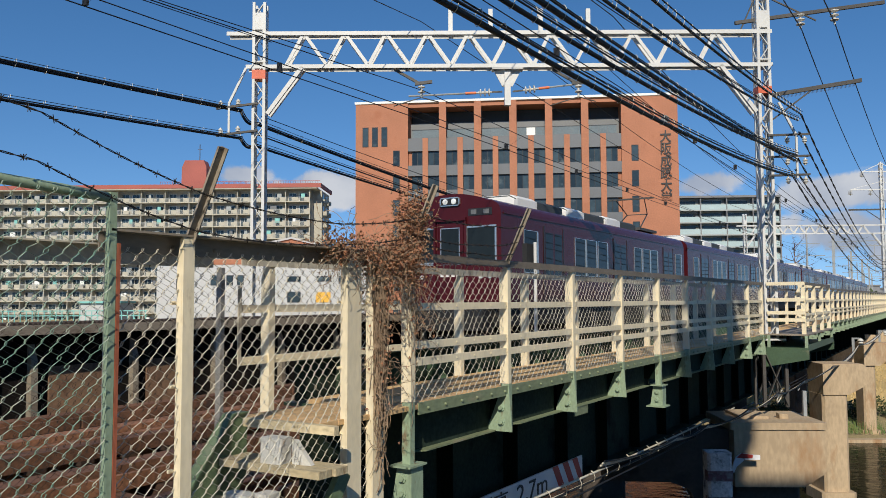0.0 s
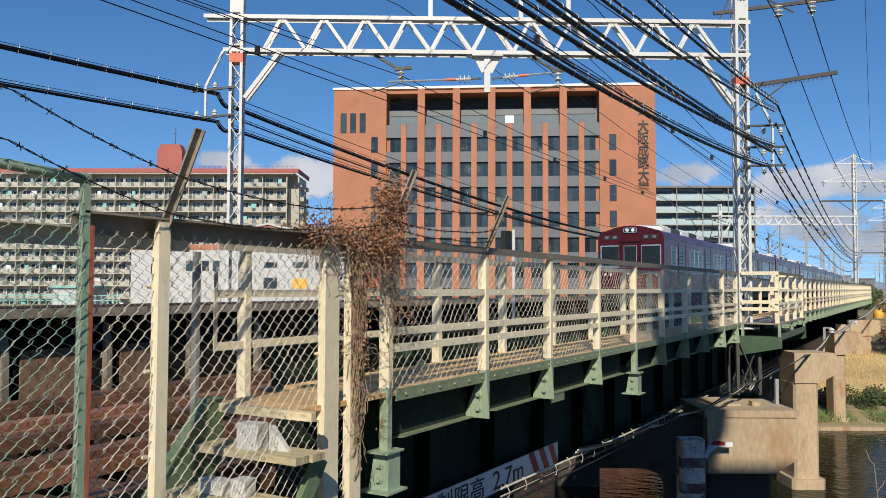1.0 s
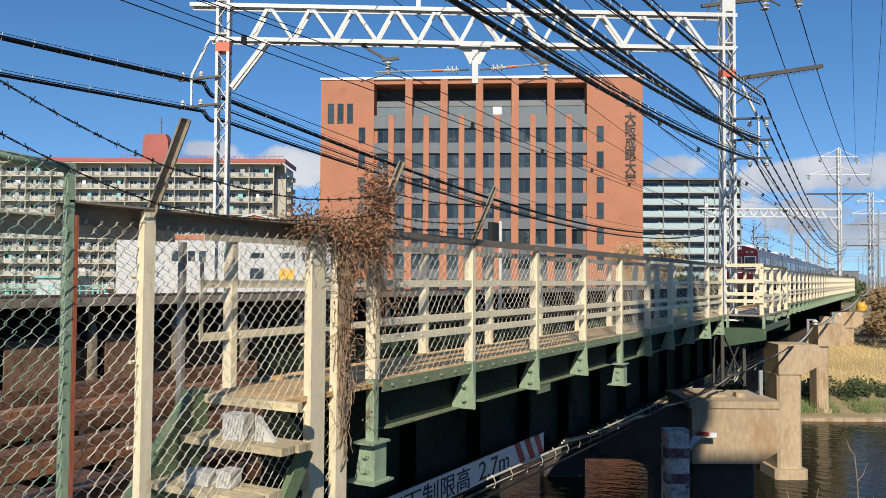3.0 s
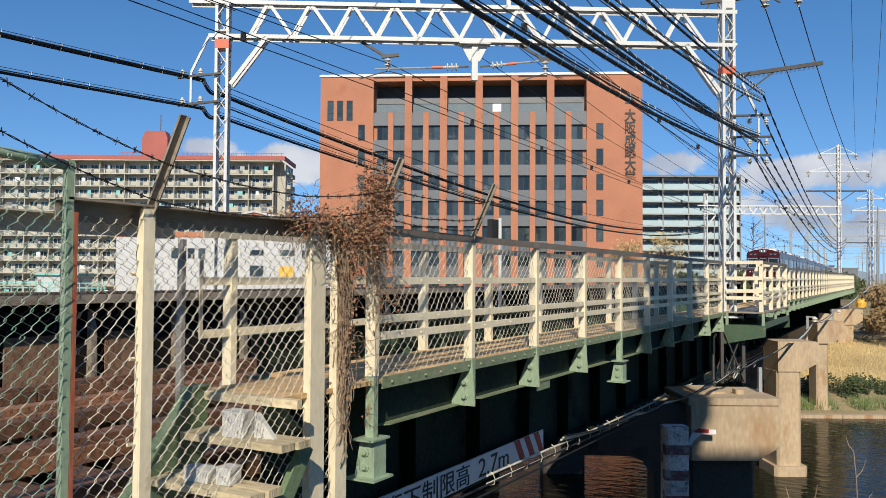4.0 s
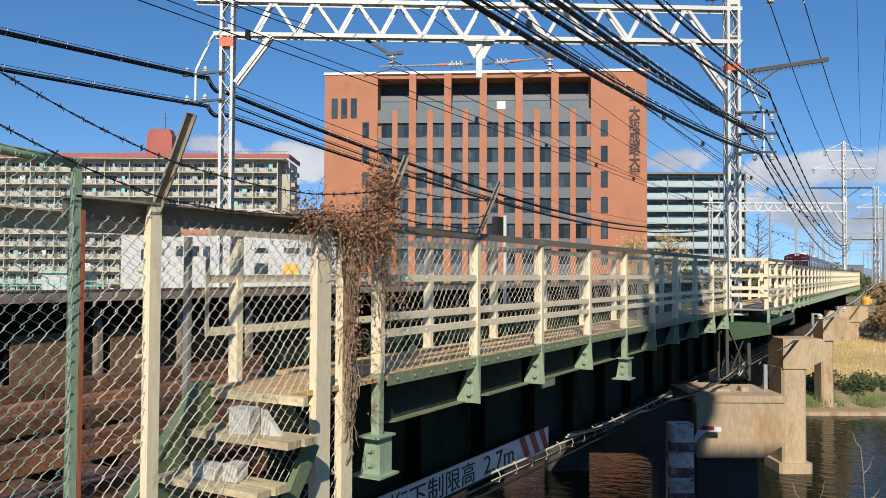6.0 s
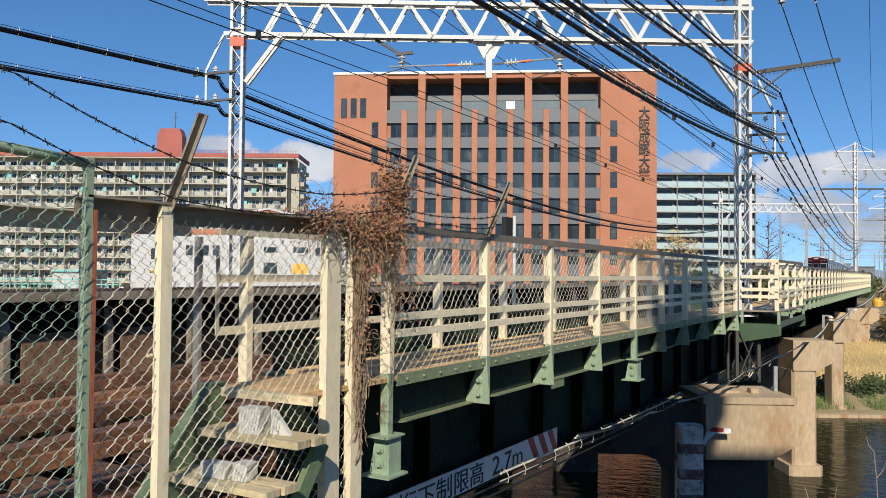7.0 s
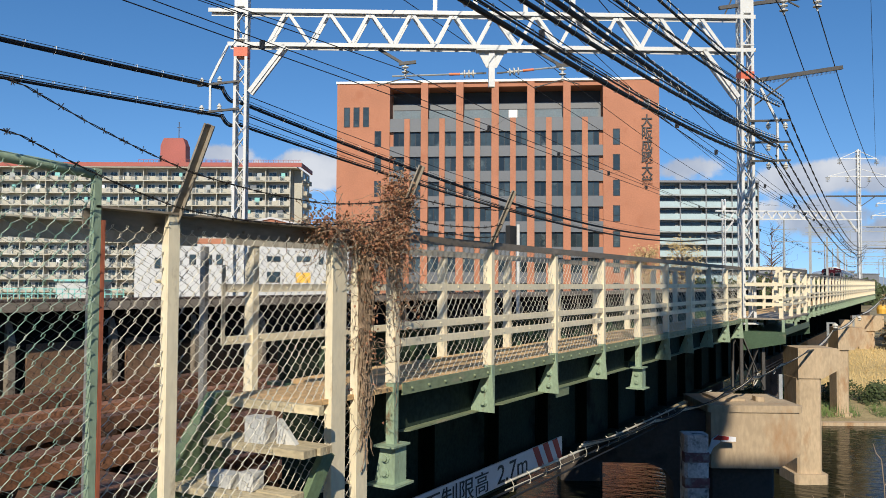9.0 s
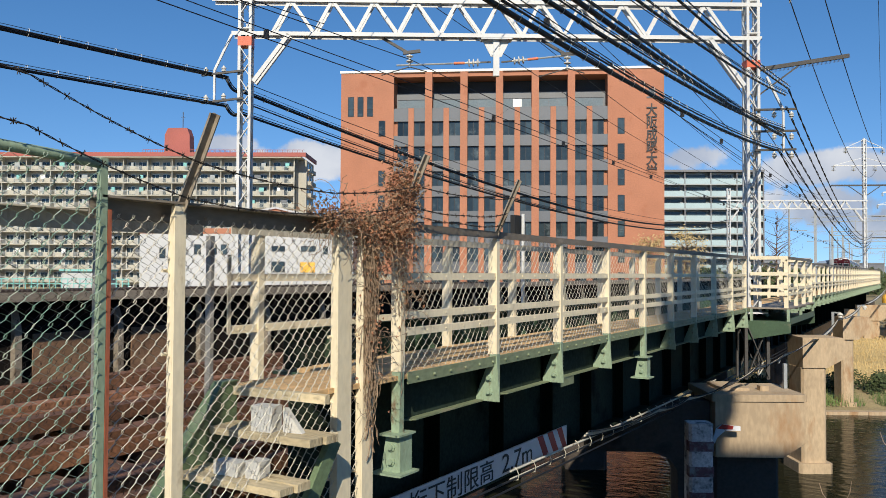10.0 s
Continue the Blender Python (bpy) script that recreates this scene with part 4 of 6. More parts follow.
def farther_masts():
    """A second feeder mast and the plain grey portals of the spans beyond."""
    t = thing("feeder_mast", "white lattice feeder mast beside the far track", "feeder mast", pose(-3.62, 127.07, 0, 0, 0, 29.9))
    b = Build()
    lattice(b, 0, 0, -0.5, 13.2, 0.5, 0.9, 0.09, 0.05)
    part("mast", b, M_WHITE, t)
    for z, w in ((12.0, 1.9), (10.3, 2.6)):
        part("arm", Build().bar((-w, 0, z), (w, 0, z), 0.11).bar((-w, 0, z), (0, 0, z + 0.7), 0.05).bar((w, 0, z), (0, 0, z + 0.7), 0.05), M_WHITE, t)
        for k in (-w, w):
            insulator(t, (k, 0, z - 0.05), (0, 0, -1), 0.5, 0.2)
    for z in (5.8, 8.7):
        part("lower_arm", Build().bar((-3.4, 0, z), (1.0, 0, z), 0.13), M_GREYST, t)
    for y, h in ((108, 7.6), (138, 7.2), (172, 7.4), (215, 7.3), (270, 7.2)):
        t = thing("distant_portal", "pale grey beam portal over the far tracks", "catenary portal", pose(track_x(y, 1) - 4.4, y, -0.5, 0, 0, 6), "distant portals")
        for x in (0, 12.6):
            part("post", Build().box(x - 0.16, x + 0.16, -0.16, 0.16, 0, h + 1.4), M_POLE, t)
        b = Build()
        for z in (h, h + 0.6):
            b.bar((-0.5, 0, z), (13.1, 0, z), 0.1)
        for i in range(12):
            b.bar((1.05 * i, 0, h + 0.6 * (i % 2)), (1.05 * i + 1.05, 0, h + 0.6 - 0.6 * (i % 2)), 0.06)
        part("beam", b, M_POLE, t)
        for x in (2.2, 4.4, 8.0, 10.2):
            part("hanger", Build().bar((x, 0, h), (x, 0, h - 1.3), 0.07).bar((x - 0.5, 0, h - 1.3), (x + 0.5, 0, h - 1.2), 0.06), M_POLE, t)


farther_masts()


# ---- train ----
def car_section(w, ze, zr, z0):
    """Half-barrel car section: straight sides, rounded eaves and a shallow roof."""
    h = w / 2
    pts = [(-h, z0), (h, z0), (h, ze)]
    for i in range(1, 6):
        a = i / 5 * math.pi / 2
        pts.append((h - 0.32 * (1 - math.cos(a)), ze + 0.32 * math.sin(a)))
    e = pts[-1]
    for i in range(1, 6):
        k = i / 6
        pts.append((e[0] * (1 - 2 * k), e[1] + (zr - e[1]) * 4 * k * (1 - k)))
    pts += [(-x, z) for x, z in pts[2:8][::-1]]
    return pts


def train_car(tail=True):
    """A maroon commuter car 19 m long; its tail end is at y 0, rail head at z 0."""
    t = thing("train_car", "maroon commuter train car with silver-framed windows and grey roof", "train car", group="train cars")
    W, Lc = 2.75, 15.3
    sec = car_section(W, 3.10, 3.63, 1.0)
    part("body", Build().prism(sec, "y", 0.0 if tail else 0.25, Lc), M_MAROON, t)
    dz = -0.6
    rs = [(x * 0.93, z + 0.008) for x, z in sec if z > 3.38]
    part("roof", Build().prism(rs, "y", 0.25, Lc - 0.1), M_ROOF, t)
    part("underframe", Build().box(-1.2, 1.2, 0.3, Lc - 0.3, 0.45, 1.0).box(-1.1, 1.1, 4.6, 11, -0.2, 0.45), M_UNDER, t)
    for y in (2.3, 13.0):
        b = Build()
        b.box(-1.15, 1.15, y - 1.5, y + 1.5, 0.3 + dz, 0.7 + dz)
        part("bogie", b, M_UNDER, t)
        for d in (-1.05, 1.05):
            for s in (-0.76, 0.76):
                part("wheel", Build().lathe((s - 0.065, y + d, 0.45 + dz), [(0, 0.43), (0.03, 0.45), (0.035, 0.43), (0.13, 0.42)], 14, (1, 0, 0)), M_UNDER, t)
    # air-conditioning boxes
    for y, wl in ((1.75, 1.25), (5.05, 1.25), (8.15, 1.3)):
        b = Build()
        b.prism([(-0.86, 3.4), (0.86, 3.4), (0.86, 3.66), (0.7, 3.74), (-0.7, 3.74), (-0.86, 3.66)], "y", y, y + 2.95)
        ac = part("roof_unit", b, M_ROOF, t)
        # White end section stands for sunlight gleaming on the roof unit.
        ring = [(-0.88, 3.4), (0.88, 3.4), (0.88, 3.67), (0.71, 3.765), (-0.71, 3.765), (-0.88, 3.67)]
        b = Build()
        b.poly([(x * 0.97, y - 0.04, 3.4 + (z - 3.4) * 0.8) for x, z in ring] + [(x, y + 0.1, z) for x, z in ring] + [(x, y + wl, z) for x, z in ring],
               [(0, 1, 2, 3, 4, 5)] + [(k + i, k + (i + 1) % 6, k + 6 + (i + 1) % 6, k + 6 + i) for k in (0, 6) for i in range(6)] + [(12, 13, 14, 15, 16, 17)])
        part("unit_gleam", b, M_AC, ac, "white end section, sun's gleam put into its colour")
    # sides
    doors = (2.95, 8.05, 13.2)
    for s in (-1, 1):
        x = s * W / 2
        for y in doors:
            d = part("side_door", Build().box(x - 0.012 if s > 0 else x - 0.006, x + 0.006 if s > 0 else x + 0.012, y - 0.6, y + 0.6, 1.12, 2.93), M_MAROON, t)
            for k in (-1, 1):
                part("door_window", Build().box(*sorted((x + s * 0.004, x + s * 0.010)), y + k * 0.29 - 0.24, y + k * 0.29 + 0.24, 1.62, 2.80), M_TGLASS, d)
                part("door_trim", Build().box(*sorted((x + s * 0.003, x + s * 0.016)), y + k * 0.61 - 0.025, y + k * 0.61 + 0.025, 1.12, 2.96), M_FRAME, d)
        for y in (1.55, 4.75, 5.6, 6.5, 9.75, 10.65, 11.5, 14.5):
            b = Build()
            for ya, yb, za, zb in ((-0.385, 0.36, 1.73, 1.745), (-0.385, 0.36, 2.775, 2.787), (-0.385, -0.37, 1.745, 2.775), (0.36, 0.43, 1.73, 2.787)):
                b.box(*sorted((x + s * 0.0, x + s * 0.018)), y + ya, y + yb, za, zb)
            w = part("window", b, M_TRIM, t)
            part("pane", Build().box(*sorted((x + s * 0.001, x + s * 0.006)), y - 0.37, y + 0.36, 1.745, 2.775), M_TGLASS, w)
        part("rain_gutter", Build().box(*sorted((x - s * 0.01, x + s * 0.025)), 0.1, Lc - 0.1, 3.09, 3.12), M_MAROON, t)
    if not tail:
        part("gangway", Build().box(-0.6, 0.6, -0.25, 0.25, 0.9, 3.1), M_UNDER, t)
        part("end_window", Build().box(-1.2, -0.75, 0.24, 0.25, 1.8, 2.7).box(0.75, 1.2, 0.24, 0.25, 1.8, 2.7), M_TGLASS, t)
        return t
    part("gangway", Build().box(-0.6, 0.6, Lc - 0.02, Lc + 0.3, 0.9, 3.1), M_UNDER, t)
    # cab end
    def framed(name, x0, x1, z0, z1, r=0.05, glass=M_TGLASS):
        b = Build()
        f = 0.045
        b.box(x0 - f, x1 + f, -0.028, 0.0, z0 - f, z0)
        b.box(x0 - f, x1 + f, -0.028, 0.0, z1, z1 + f)
        b.box(x0 - f, x0, -0.028, 0.0, z0, z1)
        b.box(x1, x1 + f, -0.028, 0.0, z0, z1)
        w = part(name, b, M_TRIM, t)
        part("pane", Build().box(x0, x1, -0.012, -0.002, z0, z1), glass, w)
        return w
    framed("cab_window", 0.48, 1.22, 1.98, 2.78)
    framed("cab_window", -1.22, -0.48, 1.98, 2.78)
    d = part("end_door", Build().box(-0.36, 0.36, -0.02, 0.0, 1.05, 2.98), M_MAROON, t)
    b = Build()
    for x0, x1, z0, z1 in ((-0.37, -0.33, 1.05, 2.96), (0.33, 0.37, 1.05, 2.96), (-0.37, 0.37, 2.96, 3.0)):
        b.box(x0, x1, -0.035, -0.018, z0, z1)
    b.box(-0.46, 0.46, -0.09, -0.018, 2.96, 3.04)
    b.box(-0.46, -0.40, -0.06, -0.018, 1.05, 2.96)
    b.box(0.40, 0.46, -0.06, -0.018, 1.05, 2.96)
    part("door_frame", b, M_MAROON, d)
    part("door_window", Build().box(-0.25, 0.25, -0.03, -0.018, 1.98, 2.78), M_TGLASS, d)
    b = Build()
    for x0, x1, z0, z1 in ((-0.27, -0.25, 1.96, 2.8), (0.25, 0.27, 1.96, 2.8), (-0.27, 0.27, 2.78, 2.8), (-0.27, 0.27, 1.96, 1.98)):
        b.box(x0, x1, -0.036, -0.018, z0, z1)
    part("window_trim", b, M_TRIM, d)
    # headlight box
    h = part("headlight_box", Build().prism([(-0.24, 3.33), (0.24, 3.33), (0.28, 3.37), (0.28, 3.50), (0.24, 3.54), (-0.24, 3.54), (-0.28, 3.50), (-0.28, 3.37)], "y", -0.05, 0.05), M_TRIM, t)
    part("headlight_face", Build().box(-0.245, 0.245, -0.056, -0.051, 3.355, 3.515), M_FRAME, h)
    for x in (-0.12, 0.12):
        part("headlight", Build().lathe((x, -0.056, 3.435), [(0, 0.075), (0.012, 0.07), (0.02, 0.04)], 12, (0, -1, 0)), M_LAMP, h)
    for x in (-0.82, 0.82):
        b = part("destination_box", Build().box(x - 0.32, x + 0.32, -0.012, 0.0, 3.07, 3.24), M_FRAME, t)
        for k in (-0.17, 0.17):
            part("blind", Build().box(x + k - 0.075, x + k + 0.075, -0.018, -0.012, 3.10, 3.21), M_LOUV, b)
    for x in (-0.95, 0.95):
        for k in (-0.12, 0.12):
            part("tail_light", Build().lathe((x + k, 0.0, 1.62), [(0, 0.055), (0.03, 0.05), (0.035, 0.03)], 10, (0, -1, 0)), M_LAMP, t)
    for k in range(4):
        part("number_bar", Build().box(-0.28 + 0.15 * k, -0.18 + 0.15 * k, -0.026, -0.02, 1.62, 1.74), M_AC, t)
    part("sill_band", Build().box(-1.37, 1.37, -0.02, 0.0, 1.90, 1.925), M_TRIM, t)
    part("bumper", Build().box(-1.0, 1.0, -0.25, 0.3, 0.35, 0.95), M_UNDER, t)
    # pantograph
    pg = part("pantograph", Build().box(-0.6, 0.6, 12.4, 14.4, 3.62, 3.72), M_GREYST, t)
    b = Build()
    for s in (-0.5, 0.5):
        b.bar((s, 12.7, 3.72), (s * 0.8, 13.9, 4.35), 0.035)
        b.bar((s * 0.8, 13.9, 4.35), (s * 1.1, 13.1, 4.85), 0.03)
    b.bar((-0.9, 13.1, 4.87), (0.9, 13.1, 4.87), 0.06)
    b.bar((-0.4, 13.9, 4.35), (0.4, 13.9, 4.35), 0.03)
    part("frame", b, M_GREYST, pg)
    return t


TAIL = train_car(True)
MID = train_car(False)
CARS = [TAIL, MID] + [copy_thing(MID, Matrix()) for _ in range(6)]

# how far along the line the tail stands, second by second
RUN = [(0.0, 16.6), (0.3, 21.4), (0.6, 26.2), (1.0, 32.5), (1.5, 40.1), (2.0, 47.7), (2.5, 55.0), (3.2, 65.0), (4.0, 76.2), (4.5, 83.0), (5.5, 96.0),
       (6.2, 105.0), (7.0, 115.0), (7.5, 121.0), (8.5, 133.0), (9.2, 141.0), (10.0, 150.0)]


# ---- university block ----
def narrow_window(t, u, z, w=1.0, h=2.2):
    b = Build()
    for x0, x1, z0, z1 in ((u, u + 0.1, z, z + h), (u + w - 0.1, u + w, z, z + h), (u, u + w, z + h, z + h + 0.1), (u, u + w, z - 0.1, z), (u, u + w, z + h * 0.35, z + h * 0.35 + 0.06)):
        b.box(x0, x1, -0.05, 0.03, z0, z1)
    w_ = part("window", b, M_FRAME, t)
    part("pane", Build().box(u + 0.1, u + w - 0.1, -0.012, -0.004, z, z + h), M_GLASS, w_)


def university():
    pl = Vector((-78.2, 99.3, 0))
    t = thing("university_building", "tall orange brick university block with grey panels and rows of windows", "university building", pose(pl.x, pl.y, 0, 0, 0, 25.6))
    W, Z1, Z0, D = 49.3, 31.6, -5.0, 20.0
    a, c = 8.3, 40.95                 # the windowed middle
    b = Build()
    b.box(0, a, 0, D, Z0, Z1)
    b.box(c, W, 0, D, Z0, Z1)
    b.box(a, c, 4.0, D, Z0, Z1)
    b.box(a, c, 0.6, 4.0, Z0, 25.7)
    b.box(a, c, 0.2, 4.0, Z1 - 0.7, Z1)
    part("brick_body", b, M_BRICK, t)
    part("parapet", Build().box(-0.15, W + 0.15, -0.15, 0.5, Z1, Z1 + 0.35), M_LOBBY, t, "white parapet coping")
    part("plant_room", Build().box(18, 34, 8, 16, Z1, Z1 + 1.2), M_GREYP, t)
    pitch = (c - a) / 6
    fl = 3.88
    # Back sheet painted near-black for the deep shade inside the loggia.
    part("loggia_back", Build().box(a, c, 3.9, 4.0, 26.0, Z1 - 0.7), M_LOGGIA_SHADE, t)
    part("louvre_band", Build().box(a, c, 3.2, 3.3, 26.6, 29.0), M_LOUV, t)
    part("loggia_floor", Build().box(a, c, 0.25, 4.0, 25.2, 26.05), M_GREYP, t)
    for i in range(7):
        u = a + pitch * i - 0.55
        if i in (0, 6):
            continue
        part("pilaster", Build().box(u, u + 1.1, -0.25, 1.2, Z0, Z1 - 0.05), M_BRICK, t)
    for i in range(6):
        u = a + pitch * (i + 0.5) - 0.42
        part("pilaster", Build().box(u, u + 0.84, -0.12, 0.6, Z0, 26.0), M_BRICK, t)
        # balcony glass
        for k in range(3):
            x0 = a + pitch * i + 0.65 + k * (pitch - 1.3) / 3
            part("balcony_glass", Build().box(x0 + 0.03, x0 + (pitch - 1.3) / 3 - 0.03, 0.3, 0.34, 26.1, 27.3), M_LOGG if (i, k) != (3, 1) else M_LOBBY, t)
        part("handrail", Build().box(a + pitch * i + 0.55, a + pitch * (i + 1) - 0.55, 0.27, 0.37, 27.3, 27.4), M_FRAME, t)
    for r in range(8):
        z = 21.75 - fl * r
        part("spandrel", Build().box(a, c, 0.1, 0.6, z + 2.25, z + fl), M_GREYP, t)
        for i in range(12):
            x0 = a + pitch / 2 * i + (0.55 if i % 2 == 0 else 0.42)
            x1 = a + pitch / 2 * (i + 1) - (0.42 if i % 2 == 0 else 0.55)
            b = Build()
            for p0, p1, q0, q1 in ((x0, x0 + 0.1, z, z + 2.2), (x1 - 0.1, x1, z, z + 2.2), (x0, x1, z + 2.12, z + 2.24), (x0, x1, z - 0.04, z + 0.06), ((x0 + x1) / 2 - 0.05, (x0 + x1) / 2 + 0.05, z, z + 2.2)):
                b.box(p0, p1, 0.42, 0.58, q0, q1)
            w = part("window", b, M_FRAME, t)
            for k in (0, 1):
                xa = x0 + 0.1 + k * (x1 - x0 - 0.1) / 2
                part("pane", Build().box(xa, xa + (x1 - x0 - 0.3) / 2, 0.5, 0.52, z + 0.06, z + 2.12), M_GLASS, w)
        narrow_window(t, 5.95, z + 0.05, 1.05, 2.25)
        narrow_window(t, 42.4, z + 0.05, 1.05, 2.25)
    for u in (1.1, 2.6, 4.1):
        narrow_window(t, u, 24.9, 0.95, 2.9)
    # upright name on the brick wall
    for i, ch in enumerate("大阪成蹊大学"):
        cu = bpy.data.curves.new("name_sign", "FONT")
        cu.body, cu.size, cu.align_x, cu.extrude, cu.offset = ch, 1.95, "CENTER", 0.05, 0.03
        tmp = new("tmp", cu)
        me = bpy.data.meshes.new_from_object(tmp.evaluated_get(bpy.context.evaluated_depsgraph_get()))
        bpy.data.objects.remove(tmp)
        me.materials.clear()
        me.materials.append(M_BLACK)
        me.transform(Matrix.Diagonal((0.88, 1, 1, 1)))
        ob = part("sign_letter", me, None, t, "black raised sign character", at=pose(47.45, -0.1, 24.6 - 1.86 * i, 90, 0, 0))
    em = Build()
    em.lathe((47.45, -0.02, 27.9), [(0, 0.62), (0.1, 0.62)], 16, (0, -1, 0))
    em.box(46.7, 48.2, -0.12, -0.02, 27.1, 27.3)
    part("emblem", em, M_GREYP, t, "grey round emblem")


university()


# ---- apartment blocks ----
def apartments():
    o = Vector((-118.9, 134.9, 0))
    Lb = 92.0
    t = thing("apartment_block", "long beige balcony apartment block with a red roof edge", "apartment building", pose(o.x, o.y, 0, 0, 0, 29.83))
    fl, top = 2.72, 25.5
    part("wall", Build().box(-Lb, 0, 1.6, 12, -5, top), M_APTD, t)
    part("end_wall", Build().box(-0.25, 0.0, 0, 12, -5, top).box(0, 2.0, 3.2, 12, -5, top), M_APT, t)
    part("roof", Build().box(-Lb, 1.6, -0.9, 12.5, top, top + 0.25), M_APT, t)
    part("roof_edge", Build().box(-Lb, 2.6, -1.0, -0.6, top + 0.25, top + 1.15).box(2.3, 2.6, -0.6, 12.5, top + 0.25, top + 1.15), M_APTR, t)
    b = Build()
    b.prism([(-30.0, top + 0.3), (-24.2, top + 0.3), (-24.3, top + 5.6), (-24.9, top + 7.2), (-29.2, top + 7.2), (-29.9, top + 5.6)], "y", 3, 6)
    part("penthouse", b, M_APTR, t)
    part("aerial", Build().bar((-26.5, 5, top + 7.1), (-26.5, 5, top + 11.2), 0.15).bar((-27, 5, top + 10), (-26, 5, top + 10), 0.1), M_GREYST, t)
    b = Build()
    for i in range(40):
        x = -20 + 0.55 * i
        b.bar((x, 1, top + 0.3), (x, 1, top + 2.0), 0.06)
        b.bar((x - 14, 1, top + 0.3), (x - 14, 1, top + 2.0), 0.06)
    b.bar((-34, 1, top + 2.0), (2, 1, top + 2.0), 0.08)
    part("roof_rail", b, M_APTR, t)
    bay = 5.4
    rnd = random.Random(4)
    pan = Build().box(-1.35, 0, -0.12, -0.04, 0.1, 0.95).mesh("balcony_panel", M_APT)
    bars = Build()
    for r in range(11):
        z = top - fl * (r + 1)
        part("balcony_slab", Build().box(-Lb, 0, -0.12, 1.6, z - 0.16, z + 0.04), M_APT, t)
        for i in range(17):
            x = -bay * i
            for k in (0, -2.7):
                part("balcony_panel", pan, None, t, at=pose(x + k, 0, z))
            for x0 in (x - 2.75, x - 5.4):
                bars.box(x0, x0 + 1.4, -0.12, -0.06, z + 0.92, z + 1.0)
                for k in range(7):
                    bars.box(x0 + 0.2 * k + 0.05, x0 + 0.2 * k + 0.11, -0.10, -0.06, z + 0.04, z + 0.92)
            part("party_wall", Build().box(x - 0.16, x, 0.004, 1.6, z + 0.04, z + fl - 0.16), M_APT, t)
            for k in (1.0, 3.4):
                w = part("window", Build().box(x - k - 1.7, x - k, 1.55, 1.6, z + 0.1, z + 2.0), M_LOBBY, t)
                part("pane", Build().box(x - k - 1.62, x - k - 0.88, 1.53, 1.55, z + 0.15, z + 1.95).box(x - k - 0.82, x - k - 0.08, 1.53, 1.55, z + 0.15, z + 1.95), M_GLASS, w)
            if rnd.random() < 0.75 and i < 14:
                x0 = x - rnd.uniform(1, 3.5)
                part("washing", Build().box(x0 - rnd.uniform(0.5, 1.4), x0, 0.3, 0.4, z + 0.7, z + 1.75), rnd.choice((M_LOBBY, M_TURQ, M_APT2, M_LOUV)), t)
        for y in (4.5, 8.5):
            part("end_window", Build().box(2.0, 2.03, y, y + 1.2, z + 0.9, z + 2.1), M_GLASS, t)
            part("end_balcony", Build().box(2.0, 2.9, y - 0.2, y + 1.6, z + 0.0, z + 0.9), M_APT, t)
    part("balcony_lattice", bars, M_APT2, t, "thin pale balcony bars", "stuff")
    o2 = Vector((-53.7, 193.2, 0))
    t = thing("grey_apartment_block", "grey apartment block with frosted glass balconies", "apartment building", pose(o2.x, o2.y, 0, 0, 0, 29.0))
    W2, top2, fl = 23.0, 25.0, 2.95
    part("wall", Build().box(-14, W2, 1.5, 14, -5, top2), M_APT2, t)
    # Side turned from the sun: its shade is painted with the darker grey.
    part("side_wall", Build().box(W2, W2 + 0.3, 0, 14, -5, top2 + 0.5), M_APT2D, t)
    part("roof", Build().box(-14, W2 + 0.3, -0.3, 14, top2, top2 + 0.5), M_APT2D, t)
    for r in range(10):
        z = top2 - fl * (r + 1)
        part("balcony_slab", Build().box(-14, W2, -0.1, 1.5, z - 0.2, z + 0.1), M_APT2, t)
        for i in range(6):
            x = -13.8 + 6.15 * i
            part("balcony_glass", Build().box(x, x + 5.9, -0.08, 0.0, z + 0.1, z + 1.35), M_BALG, t)
            part("pier", Build().box(x - 0.25, x, -0.12, 1.5, z + 0.1, z + fl - 0.2), M_APT2D, t)
            w = part("window", Build().box(x + 0.6, x + 5.2, 1.42, 1.5, z + 0.1, z + 2.3), M_FRAME, t)
            part("pane", Build().box(x + 0.7, x + 2.8, 1.40, 1.42, z + 0.15, z + 2.25).box(x + 3.0, x + 5.1, 1.40, 1.42, z + 0.15, z + 2.25), M_GLASS, w)


apartments()


